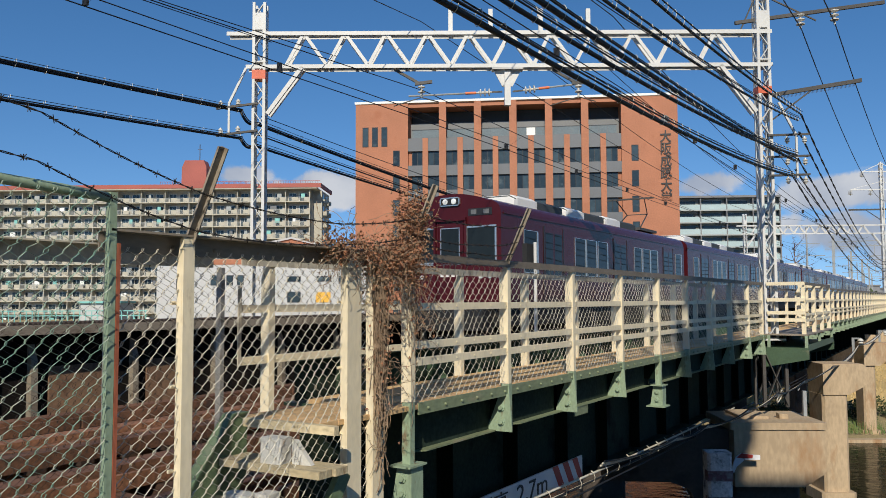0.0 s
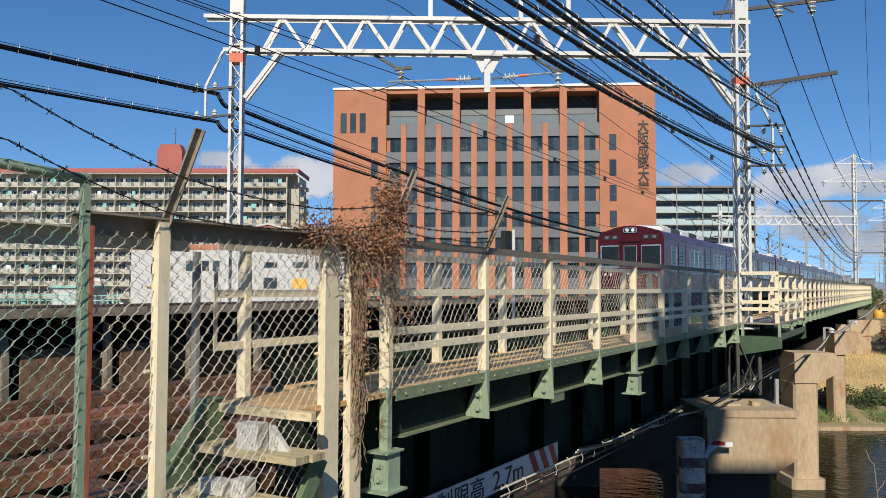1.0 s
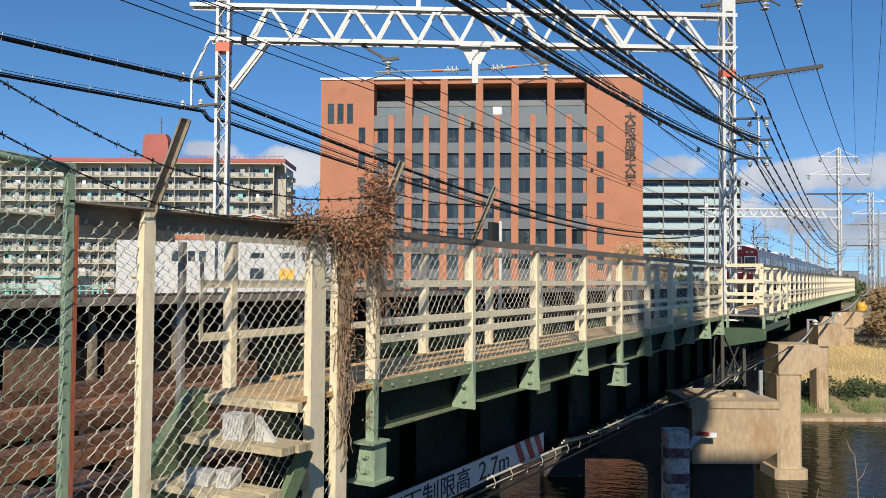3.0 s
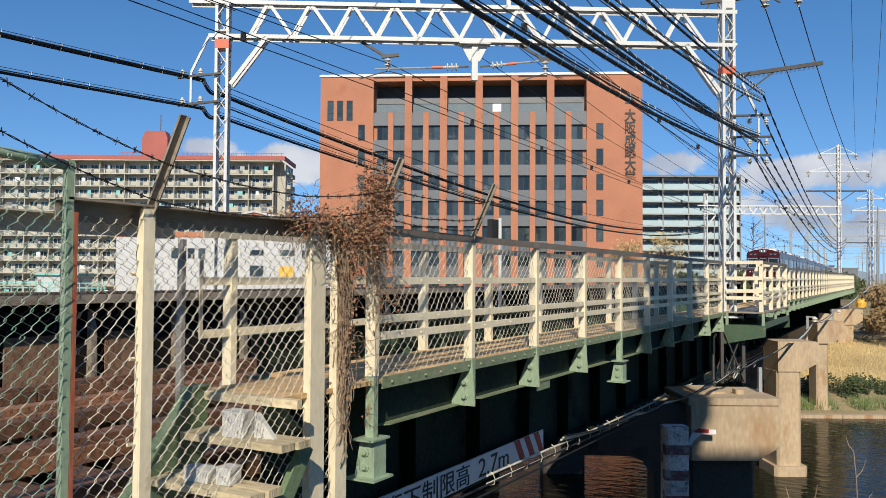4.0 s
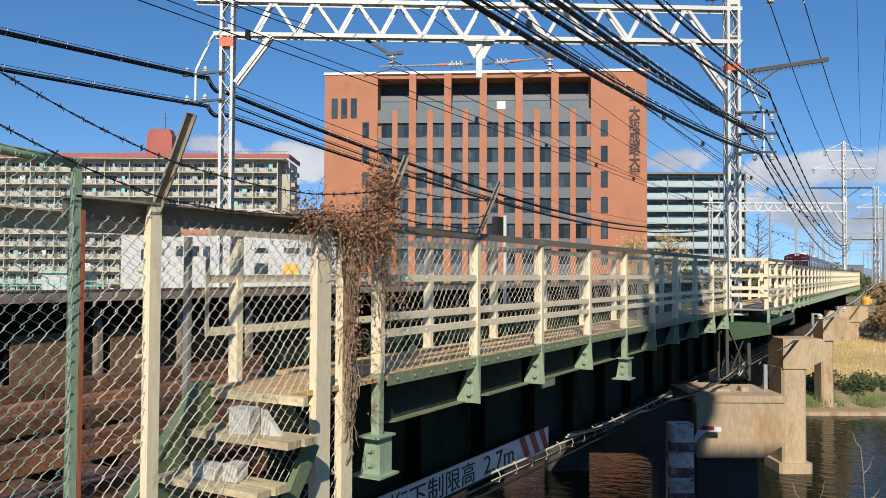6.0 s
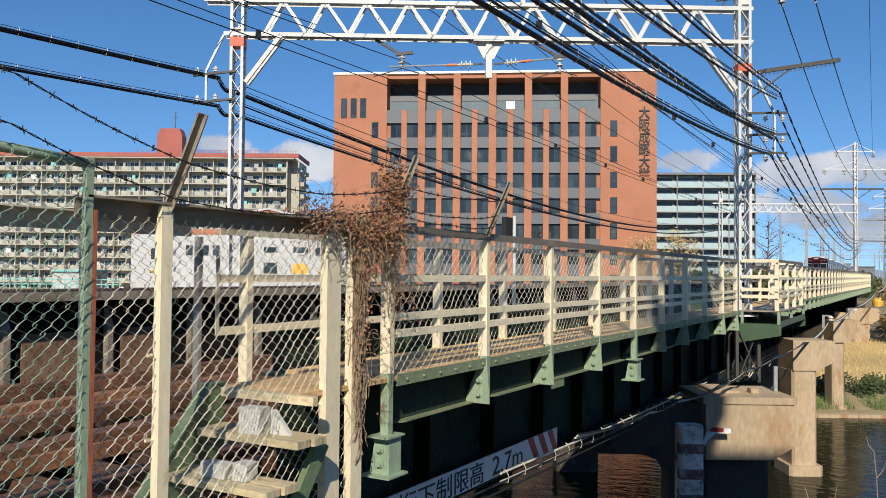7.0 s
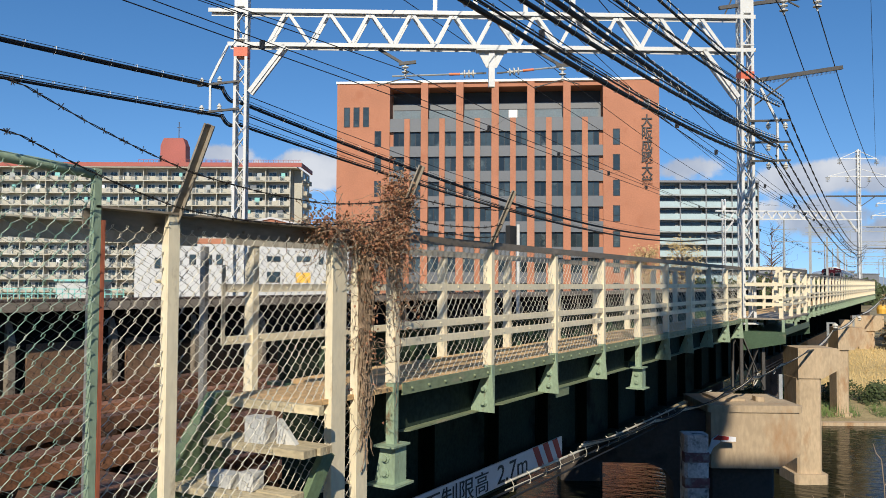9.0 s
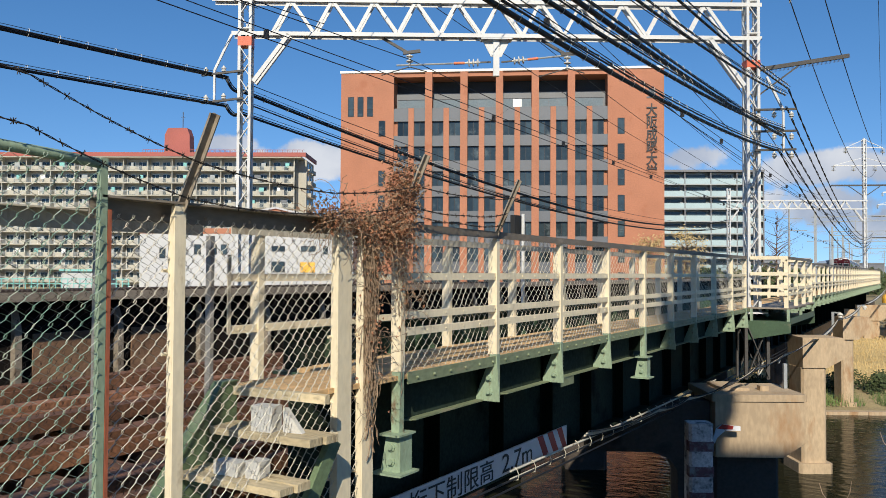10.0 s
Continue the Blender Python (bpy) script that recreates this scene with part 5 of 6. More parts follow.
def factory():
    o = Vector((-101.0, 80.3, 0))
    t = thing("white_factory", "low white factory with small windows and a brick-red gable behind", "factory building", pose(o.x, o.y, 0, 0, 0, 29.83))
    part("wall", Build().box(0, 32, 0, 12, -5, 6.3), M_WHITEW, t)
    part("roof", Build().box(0, 32, -0.05, 12, 6.3, 7.1), M_BRICK, t)
    b = Build()
    b.prism([(14, 7.0), (32, 7.0), (32, 7.4), (19, 10.6), (14, 9.6)], "y", 6, 11)
    part("gable", b, M_BRICK, t)
    part("gable_edge", Build().bar((19, 5.9, 10.7), (32.2, 5.9, 7.5), 0.3).bar((14, 5.9, 9.7), (19, 5.9, 10.7), 0.3), M_WHITEW, t)
    for x, z, w, h in ((3.0, 2.6, 0.9, 1.6), (8.2, 3.2, 1.0, 1.5), (10.6, 3.2, 1.0, 1.5), (12.2, 3.2, 1.0, 1.5), (19.8, 3.7, 2.0, 0.8), (24.2, 3.7, 2.2, 0.8), (19.8, 0.6, 2.0, 1.6), (27.5, 3.3, 0.7, 1.2)):
        wd = part("window", Build().box(x, x + w, -0.06, 0.0, z, z + h), M_FRAME, t)
        part("pane", Build().box(x + 0.1, x + w - 0.1, -0.07, -0.06, z + 0.1, z + h - 0.1), M_GLASS, wd)
    part("yellow_panel", Build().box(24.1, 26.3, -0.08, 0.0, 0.6, 2.1), M_YELLOW, t, "orange-yellow panel")
    t = thing("turquoise_fence", "turquoise railing below the apartments", "fence", pose(-112, 72, 0, 0, 0, 29.83))
    for i in range(44):
        part("bar", Build().box(-26 + 0.9 * i, -25.88 + 0.9 * i, 0, 0.08, -3, -0.5), M_TURQ, t)
    for z in (-0.6, -1.3):
        part("rail", Build().box(-26, 13, 0, 0.1, z, z + 0.14), M_TURQ, t)
    t = thing("low_shed", "pale low shed with a turquoise roof", "shed", pose(-110, 76, 0, 0, 0, 29.83))
    part("wall", Build().box(-2, 4, 0, 5, -5, 0.6), M_WHITEW, t)
    part("roof", Build().box(-2.3, 4.3, -0.4, 5.2, 0.6, 0.9), M_TURQ, t)


factory()


# ---- steps at the walkway's end ----
M_GALV = mat("galvanised_post", (0.30, 0.29, 0.27), 0.55, 0.4, 0.2, 4, 40, 0.1, (0.18, 0.15, 0.12), 0.4)


def steps():
    t = thing("access_steps", "worn timber steps on green steel stringers up to the walkway", "steps")
    for i in range(4):
        z, y = -0.24 * (i + 1), 3.83 - 0.27 * i
        for k in range(2):
            y0 = y + 0.135 * k
            x0 = -4.15 + 0.01 * i
            part("tread", Build().box(x0, -3.28 + 0.02 * k, y0, y0 + 0.128, z - 0.045, z + random.uniform(-0.004, 0.006), 0.006), M_STEP, t)
    ring = [(4.10, 0.03), (3.97, 0.03), (2.85, -1.32), (2.85, -1.6), (3.08, -1.6), (4.10, -0.40)]
    b = Build().prism(ring, "x", -4.18, -4.168)
    b.prism([(3.97, 0.03), (4.10, 0.03), (4.10, 0.042), (3.96, 0.042), (2.85, -1.305), (2.85, -1.32)], "x", -4.25, -4.152)
    part("stringer", b, M_GREENS, t)
    b = Build().bar((-3.40, 4.20, -0.33), (-3.40, 3.35, -1.55), 0.06, 0.09)
    b.bar((-3.37, 4.20, -0.31), (-3.37, 3.35, -1.53), 0.012, 0.11)
    part("stringer", b, M_GREENS, t)
    part("landing_edge", Build().box(-4.14, -3.33, 4.03, 4.09, -0.05, 0.006, 0.006), M_STEP, t)
    for x, y, z, w, d, h in ((-3.73, 3.93, -0.238, 0.17, 0.12, 0.165), (-3.80, 3.69, -0.478, 0.21, 0.11, 0.085), (-3.60, 3.72, -0.478, 0.11, 0.12, 0.105)):
        b = thing("concrete_block", "pale grey concrete block lying on a step", "concrete block", pose(x, y, z, 0, 0, random.uniform(-8, 8)), "blocks")
        part("block", Build().box(-w / 2, w / 2, -d / 2, d / 2, 0, h, 0.008), M_BLOCK, b)
    b = thing("leaning_slab", "thin grey slab leaning on the block", "concrete slab", pose(-3.60, 3.96, -0.238, 0, 0, 6))
    part("slab", Build().prism([(0, 0), (0.15, 0), (0.02, 0.155), (0, 0.155)], "y", -0.02, 0.02), M_BLOCK, b)
    # back rail of the stair and the slim grey posts behind it
    t = thing("stair_railing", "weathered cream stair railing behind the steps", "railing")
    part("top_beam", Build().box(-4.49, -4.47, 1.6, 4.05, 1.05, 1.16).box(-4.49, -4.39, 1.6, 4.05, 1.16, 1.17), M_CREAM_OLD, t)
    for y in (3.16, 4.08):
        part("post", Build().box(-4.47, -4.43, y, y + 0.012, -1.5, 1.05).box(-4.43, -4.42, y, y + 0.035, -1.5, 1.05), M_GALV, t)
    b = Build()
    zigzag(b, -4.52, 1.6, 6.0, -1.2, 1.05, 0.1, 0.0018)
    part("chain_link_mesh", b, M_WIRED, t, "dark rusty chain-link wire", "stuff")


steps()


# ---- cables ----
def arc(p, q, sag, n=24):
    p, q = Vector(p), Vector(q)
    return [p.lerp(q, i / n) - Vector((0, 0, 4 * sag * (i / n) * (1 - i / n))) for i in range(n + 1)]


def curve_pts(x, k, ym, z0, ya, yb, n=36):
    return [Vector((x, ya + (yb - ya) * i / n, z0 + k * (ya + (yb - ya) * i / n - ym) ** 2)) for i in range(n + 1)]


def slung_cable(pts, r, label, hangers=0.38, lift=0.10, twist=0.0, until=26.0):
    """A thick cable slung with wire loops from a thin messenger above it."""
    t = thing("slung_cable", label, "overhead cable", group="cables")
    if twist:
        fine = []
        for a, b in zip(pts, pts[1:]):
            for k in range(5):
                fine.append(a.lerp(b, k / 5))
        fine.append(pts[-1])
        q = [p + Vector((math.cos(i * 0.9), 0, math.sin(i * 0.9))) * twist for i, p in enumerate(fine)]
        part("cable", Build().tube(q, r, 6), M_CABLE, t, smooth=True)
        q = [p - Vector((math.cos(i * 0.9), 0, math.sin(i * 0.9))) * twist for i, p in enumerate(fine)]
        part("cable", Build().tube(q, r, 6), M_CABLE, t, smooth=True)
    else:
        part("cable", Build().tube(pts, r, 8), M_CABLE, t, smooth=True)
        part("cable", Build().tube([p + Vector((0.05, 0, 0.035)) for p in pts], r * 0.4, 6), M_CABLE, t, smooth=True)
    if lift:
        part("messenger_wire", Build().tube([p + Vector((0, 0, lift)) for p in pts], 0.006, 5), M_CABLE, t)
        acc = 0.0
        for a, b in zip(pts, pts[1:]):
            d = (b - a).length
            if a.y > until:
                break
            while acc < d:
                p = a.lerp(b, acc / d)
                h = lift / 2 + r
                ring = [p + Vector((math.cos(u) * (r + 0.008), 0.02 * math.sin(u), lift / 2 - r / 2 + math.sin(u) * h)) for u in [i * math.pi / 5 for i in range(11)]]
                part("hanger_loop", Build().tube(ring, 0.004, 4, False), M_WIRE, t)
                acc += hangers * random.uniform(0.9, 1.1)
            acc -= d
    return t


BLK = "black insulated feeder cable hung from a messenger wire"
for x, k, ym, z0, r in ((-2.9, 0.0029, 4, 2.885, 0.025), (-2.8, 0.00292, 1, 3.05, 0.023), (-2.85, 0.0017, 0, 3.29, 0.028), (-2.75, 0.0029, -2, 3.49, 0.018), (-2.7, 0.0023, -2, 3.92, 0.018)):
    slung_cable(curve_pts(x, k, ym, z0, -16, 19.6), r, BLK)
for x, z, ze, sag in ((-2.9, 3.58, 3.4, 1.62), (-2.85, 3.75, 3.7, 1.25), (-2.8, 4.0, 3.9, 1.2), (-2.75, 4.6, 4.3, 1.45), (-2.7, 5.0, 4.5, 1.5)):
    slung_cable(arc((x, 19.7, z), (x - 1.6, 83, ze), sag, 40), 0.012, "twisted black cable sagging to the far mast", 0, 0, 0.013)
for z0, zm, dz, r in ((5.0, 5.27, 1.55, 0.036), (4.26, 4.62, 1.25, 0.03)):
    slung_cable(arc((-13.95, -24, z0 - 0.2), (-13.95, 13.4, zm), 0.35, 24), r, BLK, 0.6)
    slung_cable(arc((-13.75, 13.6, zm - 0.27 if zm > 5 else zm - 0.15), (-15.9, 77.2, zm + 0.4), dz, 40), r, BLK, 0.8, 0.12)
for z0, z1 in ((5.27, 5.0), (4.62, 4.47)):
    slung_cable(arc((-13.95, 13.38, z0), (-13.75, 13.62, z1), 0.12, 10), 0.034, "black feeder cable looping past the mast bracket", 0, 0)
slung_cable(arc((-13.85, 13.6, 4.8), (-15.9, 77.2, 5.2), 1.5, 40), 0.018, BLK, 0, 0, 0.0)


def overhead_line():
    """Messenger, contact wire and droppers over each track; thin feeders and earth wires."""
    for side in (0, 1):
        t = thing("overhead_line", "thin overhead contact wire hung by droppers from a messenger", "overhead line", group="overhead lines")
        xs = [track_x(0, side), track_x(0, side), track_x(80, side) + (0.3 if side else -0.6), track_x(150, side)]
        ys = [-34, 15.4 + 2.2 * side, 79.3 + 1.5 * side, 140]
        off = (-0.62, -0.62, 0, 0) if not side else (0.4, 0.4, 0, 0)
        zc = (5.24, 5.22, 5.0, 5.0)
        for a in range(3):
            m = arc((xs[a], ys[a], 5.66), (xs[a + 1], ys[a + 1], 5.66), 0.5, 20)
            p, q = Vector((xs[a] + off[a], ys[a], zc[a])), Vector((xs[a + 1] + off[a + 1], ys[a + 1], zc[a + 1]))
            part("messenger_wire", Build().tube(m, 0.010, 5), M_CABLE, t)
            part("contact_wire", Build().tube(arc(p, q, 0.02, 8), 0.011, 5), M_CABLE, t)
            part("contact_wire", Build().tube(arc(p + Vector((0.08, 0, 0.14)), q + Vector((0.08, 0, 0.14)), 0.02, 8), 0.010, 5), M_CABLE, t)
            for i in range(1, 12):
                e = m[0].lerp(m[-1], i / 12) - Vector((0, 0, 4 * 0.5 * (i / 12) * (1 - i / 12)))
                f = p.lerp(q, i / 12)
                if e.z > f.z:
                    part("dropper", Build().tube([e, f], 0.0035, 4), M_CABLE, t)
                part("wire_clip", Build().box(f.x - 0.012, f.x + 0.092, f.y - 0.02, f.y + 0.02, f.z - 0.012, f.z + 0.15), M_CABLE, t)
    t = thing("thin_wire", "thin dark feeder wire running along the line", "overhead wire", group="thin wires")
    base = t
    for p, q, sag, r in (((-2.7, 20.15, 7.12), (-4.0, 83.5, 10.3), 2.0, 0.013), ((-2.03, 20.57, 7.25), (-2.2, 84.5, 10.3), 2.0, 0.013),
                         ((-2.6, -30, 9.0), (-2.7, 20.15, 7.12), 1.0, 0.013), ((-2.05, -30, 9.2), (-2.03, 20.57, 7.25), 1.0, 0.013),
                         ((-1.0, 22.0, 9.3), (-3.5, 84.2, 11.9), 2.0, 0.008), ((-0.2, 23.0, 10.0), (-2.55, 84.8, 10.2), 2.0, 0.008),
                         ((-9.0, -30, 9.0), (-8.9, 16.2, 7.3), 0.9, 0.010), ((-8.9, 16.2, 7.3), (-11, 80, 8.0), 1.2, 0.010),
                         ((-7.6, -30, 9.2), (-7.6, 17.0, 7.4), 0.9, 0.010), ((-7.6, 17.0, 7.4), (-9.5, 80.5, 8.0), 1.2, 0.010),
                         ((-6.3, -30, 9.0), (-6.4, 17.8, 7.4), 0.8, 0.012), ((-6.4, 17.8, 7.4), (-8, 81, 8.0), 1.3, 0.012),
                         ((-10.4, -30, 8.8), (-10.2, 15.4, 7.3), 0.8, 0.010), ((-10.2, 15.4, 7.3), (-12, 79, 8.0), 1.1, 0.010),
                         ((-13.4, -30, 7.6), (-13.1, 13.5, 6.8), 0.6, 0.010), ((-13.4, 13.5, 5.1), (-15.7, 77, 5.6), 1.2, 0.010),
                         ((-4.6, -16, 5.2), (-4.2, 19.0, 6.0), 0.5, 0.010), ((-4.2, 19.0, 6.0), (-6.0, 82, 6.4), 1.4, 0.012),
                         ((-5.2, -16, 5.6), (-4.7, 18.8, 6.2), 0.5, 0.010)):
        w = thing("thin_wire", "thin dark feeder wire running along the line", "overhead wire", group="thin wires")
        part("wire", Build().tube(arc(p, q, sag, 24), r, 5), M_CABLE, w)
    part("wire", Build().tube(arc((-12.0, -30, 6.4), (-11.9, 14.4, 6.5), 0.6, 20), 0.01, 5), M_CABLE, base)


overhead_line()


def barbed_wire():
    for pts in (((-3.28, 0.2, 1.92), (-3.285, 2.0, 1.63), (-3.36, 3.0, 1.38), (-3.34, 4.1, 1.31), (-3.34, 5.13, 1.45), (-3.31, 6.2, 1.45), (-3.30, 6.75, 1.50)),
                ((-3.30, 0.2, 1.68), (-3.31, 2.0, 1.42), (-3.44, 3.0, 1.19), (-3.42, 4.0, 1.17), (-3.40, 5.13, 1.30), (-3.38, 6.0, 1.28), (-3.37, 6.75, 1.35)),
                ((-3.42, 5.13, 1.25), (-3.42, 6.0, 1.21), (-3.42, 6.75, 1.24))):
        t = thing("barbed_wire", "dark rusty twisted barbed wire strand", "barbed wire", group="barbed wire")
        q = []
        for a, b in zip(pts, pts[1:]):
            a, b = Vector(a), Vector(b)
            n = int((b - a).length / 0.03)
            q += [a.lerp(b, i / n) + Vector((0, 0, -0.02 * math.sin(math.pi * i / n))) for i in range(n)]
        for s in (0, math.pi):
            part("strand", Build().tube([p + 0.0032 * Vector((math.cos(i * 1.1 + s), 0, math.sin(i * 1.1 + s))) for i, p in enumerate(q)], 0.0024, 4), M_WIRED, t)
        for i in range(2, len(q), 4):
            b = Build()
            for _ in range(3):
                d = Vector((random.uniform(-1, 1), random.uniform(-0.6, 0.6), random.uniform(-1, 1))).normalized() * 0.02
                b.tube([q[i] - d, q[i] + d], 0.0022, 4)
            part("barb", b, M_WIRED, t)


barbed_wire()


# ---- dry vine over the fence corner ----
def vine():
    rnd = random.Random(7)
    t = thing("dry_vine", "dry brown climbing vine tangled over the fence corner", "vine")
    leaves, b = Build(), Build()
    blobs = [(5.12, 1.42, 0.055, 0.11, 1500), (5.05, 1.15, 0.09, 0.11, 1500), (4.80, 1.10, 0.14, 0.07, 1300), (4.45, 1.17, 0.12, 0.055, 520), (4.22, 1.17, 0.06, 0.05, 260),
             (4.72, 0.92, 0.045, 0.09, 260), (4.97, 0.96, 0.05, 0.07, 200), (4.70, 0.45, 0.03, 0.25, 240), (5.16, 0.85, 0.03, 0.2, 140)]
    for cy, cz, sy, sz, n in blobs:
        for _ in range(n):
            c = Vector((RX + 0.03 + rnd.gauss(0, 0.07), cy + rnd.gauss(0, sy), cz + rnd.gauss(0, sz)))
            u = Vector((rnd.gauss(0, 1), rnd.gauss(0, 1), rnd.gauss(0, 1))).normalized()
            w = u.orthogonal().normalized()
            s = rnd.uniform(0.006, 0.016)
            bend = u.cross(w) * s * rnd.uniform(0.5, 1.4)
            leaves.poly([c - u * s, c + w * s * 0.75 + bend, c + u * s, c - w * s * 0.75 + bend], [(0, 1, 2), (0, 2, 3)])
    part("dead_leaves", leaves, M_VINE, t, "curled brown dead leaves", "stuff")
    for i in range(330):
        cy, cz, sy, sz, _ = rnd.choice(blobs)
        p = Vector((RX + 0.03 + rnd.gauss(0, 0.05), cy + rnd.gauss(0, sy), cz + rnd.gauss(0, sz)))
        d = Vector((rnd.gauss(0, 0.5), rnd.gauss(0, 0.8), rnd.gauss(0, 1))).normalized()
        q = [p]
        for _ in range(9):
            d = (d + Vector((rnd.gauss(0, 0.4), rnd.gauss(0, 0.4), rnd.gauss(-0.08, 0.4)))).normalized()
            q.append(q[-1] + d * 0.035)
        b.tube(q, 0.0022, 3, False)
    # long stems running down the posts
    for i in range(130):
        y = 4.70 + rnd.gauss(0, 0.022)
        z1 = rnd.uniform(-0.15, 0.5) if i % 5 else rnd.uniform(-0.6, -0.1)
        q, z = [], 1.2
        x, yy = RX + 0.03 + rnd.uniform(-0.04, 0.06), y
        while z > z1:
            q.append(Vector((x, yy, z)))
            z -= 0.05
            yy += rnd.gauss(0, 0.012) + (4.72 - yy) * 0.06
            x += rnd.gauss(0, 0.008) + (RX + 0.03 - x) * 0.08
        b.tube(q, rnd.uniform(0.002, 0.0045), 4, False)
    for i in range(10):
        q, z, yy, x = [], 1.25, 5.15 + rnd.gauss(0, 0.03), RX + 0.02
        z1 = rnd.uniform(-0.2, 0.6)
        while z > z1:
            q.append(Vector((x, yy, z)))
            z -= 0.05
            yy += rnd.gauss(0, 0.012) + (5.17 - yy) * 0.05
            x += rnd.gauss(0, 0.007) + (RX + 0.02 - x) * 0.1
        b.tube(q, 0.0025, 4, False)
    for k in range(14):
        q = [Vector((RX + 0.04, 4.7 + rnd.gauss(0, 0.04), rnd.uniform(-0.5, 0.9)))]
        d = Vector((0.3, rnd.choice((-1, 1)), rnd.gauss(0, 0.5))).normalized()
        for _ in range(8):
            d = (d + Vector((rnd.gauss(0, 0.2), rnd.gauss(0, 0.3), -0.25 + rnd.gauss(0, 0.3)))).normalized()
            q.append(q[-1] + d * 0.03)
        b.tube(q, 0.002, 3, False)
    part("stem_tangle", b, M_STEM, t, "grey brittle stems", "stuff")


vine()


# ---- height-limit sign, conduits, small fittings ----
def sign():
    t = thing("height_limit_sign", "white height-limit sign with red stripes on the girder's lower edge", "sign")
    x = -4.5
    part("panel", Build().box(x - 0.02, x, 5.6, 10.93, -1.69, -1.395), M_SIGNW, t)
    for i in range(3):
        y = 10.12 + 0.33 * i
        part("red_stripe", Build().prism([(y, -1.69), (min(y + 0.17, 10.93), -1.69), (y - 0.04, -1.395), (y - 0.21, -1.395)], "x", x, x + 0.004), M_SIGNR, t)
    for s, y, size, wide in (("桁下制限高", 6.77, 0.28, 1.35), ("2.7m", 8.86, 0.32, 1.42)):
        cu = bpy.data.curves.new("lettering", "FONT")
        cu.body, cu.size, cu.extrude = s, size, 0.002
        tmp = new("tmp", cu)
        me = bpy.data.meshes.new_from_object(tmp.evaluated_get(bpy.context.evaluated_depsgraph_get()))
        bpy.data.objects.remove(tmp)
        me.materials.clear()
        me.materials.append(M_BLACK)
        me.transform(Matrix.Diagonal((wide, 1, 1, 1)))
        part("lettering", me, None, t, "black lettering", at=pose(x + 0.004, y, -1.655, 90, 0, 90))
    t = thing("cable_conduit", "pale conduit pipes hung on hooks below the girder", "conduit")
    for dz, r in ((0, 0.016), (-0.10, 0.014)):
        part("pipe", Build().tube(arc((-4.4, 8.9, -1.62 + dz), (-4.4, 20, -1.75 + dz), 0.03, 14), r, 6), M_WIRE, t)
        part("cable", Build().tube(arc((-4.38, 3, -1.62 + dz), (-4.4, 34, -1.86 + dz), 0.1, 20), 0.014, 6), M_CABLE, t)
    for i in range(22):
        y = 9.0 + 0.5 * i
        z = -1.62 - 0.012 * (y - 8.9)
        part("hook", Build().tube([(-4.4, y, z + 0.03), (-4.36, y, z), (-4.35, y + 0.03, z - 0.06), (-4.37, y + 0.05, z - 0.13), (-4.42, y + 0.02, z - 0.14)], 0.007, 4), M_WIRE, t)
    run = [Vector(p) for p in ((-4.4, 11.3, -1.63), (-4.25, 14.5, -1.72), (-4.03, 15.7, -1.653), (-3.45, 16.45, -1.42), (-3.19, 18.0, -1.25), (-3.26, 22.3, -1.35), (-3.38, 29.2, -1.47),
                               (-3.39, 38.4, -1.22), (-3.07, 47.8, -0.90), (-2.38, 58.6, -0.25), (-2.0, 70, 0.4))]
    rc = random.Random(21)
    for k, (r, m) in enumerate(((0.022, M_CABLE), (0.016, M_WIRE), (0.014, M_WIRE), (0.012, M_CABLE))):
        t = thing("sagging_cable", "cable looped along the bridge piers from post to post", "overhead cable", group="pier cables")
        q = []
        for a, b in zip(run, run[1:]):
            n = 10
            sag = 0.10 + 0.05 * k if b.y > 30 else 0.02 + 0.02 * k
            q += [a.lerp(b, i / n) + Vector((0.03 * k, 0, 0.035 * k - 4 * sag * i / n * (1 - i / n))) for i in range(n)]
        part("cable", Build().tube(q, r, 6), m, t)
    t = thing("cable_coil", "loose coils of pale cable tied under the walkway", "cable coil")
    for i in range(9):
        c = run[4].lerp(run[5], rc.random()) + Vector((rc.uniform(-0.05, 0.05), 0, rc.uniform(-0.05, 0.05)))
        rr = rc.uniform(0.05, 0.10)
        ring = [c + Vector((0.3 * rr * math.sin(u), 2.2 * rr * math.cos(u), rr * math.sin(u))) for u in [j * math.pi / 8 for j in range(17)]]
        part("loop", Build().tube(ring, 0.014, 5, False), M_WIRE if i % 2 else M_CABLE, t)
    for u, v in ((16.0, 35.0), (21.0, 43.0)):
        p = RIGHT * u + AHEAD * v
        t = thing("pier_lamp", "small white lamp bracket on the bridge side", "lamp", pose(p.x, p.y, 0), "pier lamps")
        part("stem", Build().box(-0.05, 0.05, -0.05, 0.05, -1.45, -0.83).box(-0.05, 0.3, -0.04, 0.04, -0.89, -0.83), M_POLE, t)
        part("insulator", Build().lathe((0.28, 0, -0.86), [(0, 0.04), (0.05, 0.11), (0.1, 0.12), (0.12, 0.05), (0.2, 0.1), (0.24, 0.04)], 10, (0, 0, -1)), M_PORC, t)
    t = thing("signal_post", "white post with a black signal box on the walkway", "signal")
    part("post", Build().tube([(-4.9, 10.3, -0.1), (-4.9, 10.3, 1.62)], 0.024, 10), M_WHITE, t)
    part("signal_box", Build().box(-5.02, -4.95, 10.14, 10.46, 1.28, 1.60), M_UNDER, t, "black signal box")
    t = thing("depth_marker", "bent white marker board with a red top on the pier", "marker", pose(0, 0, 0, 0, 0, SKEW))
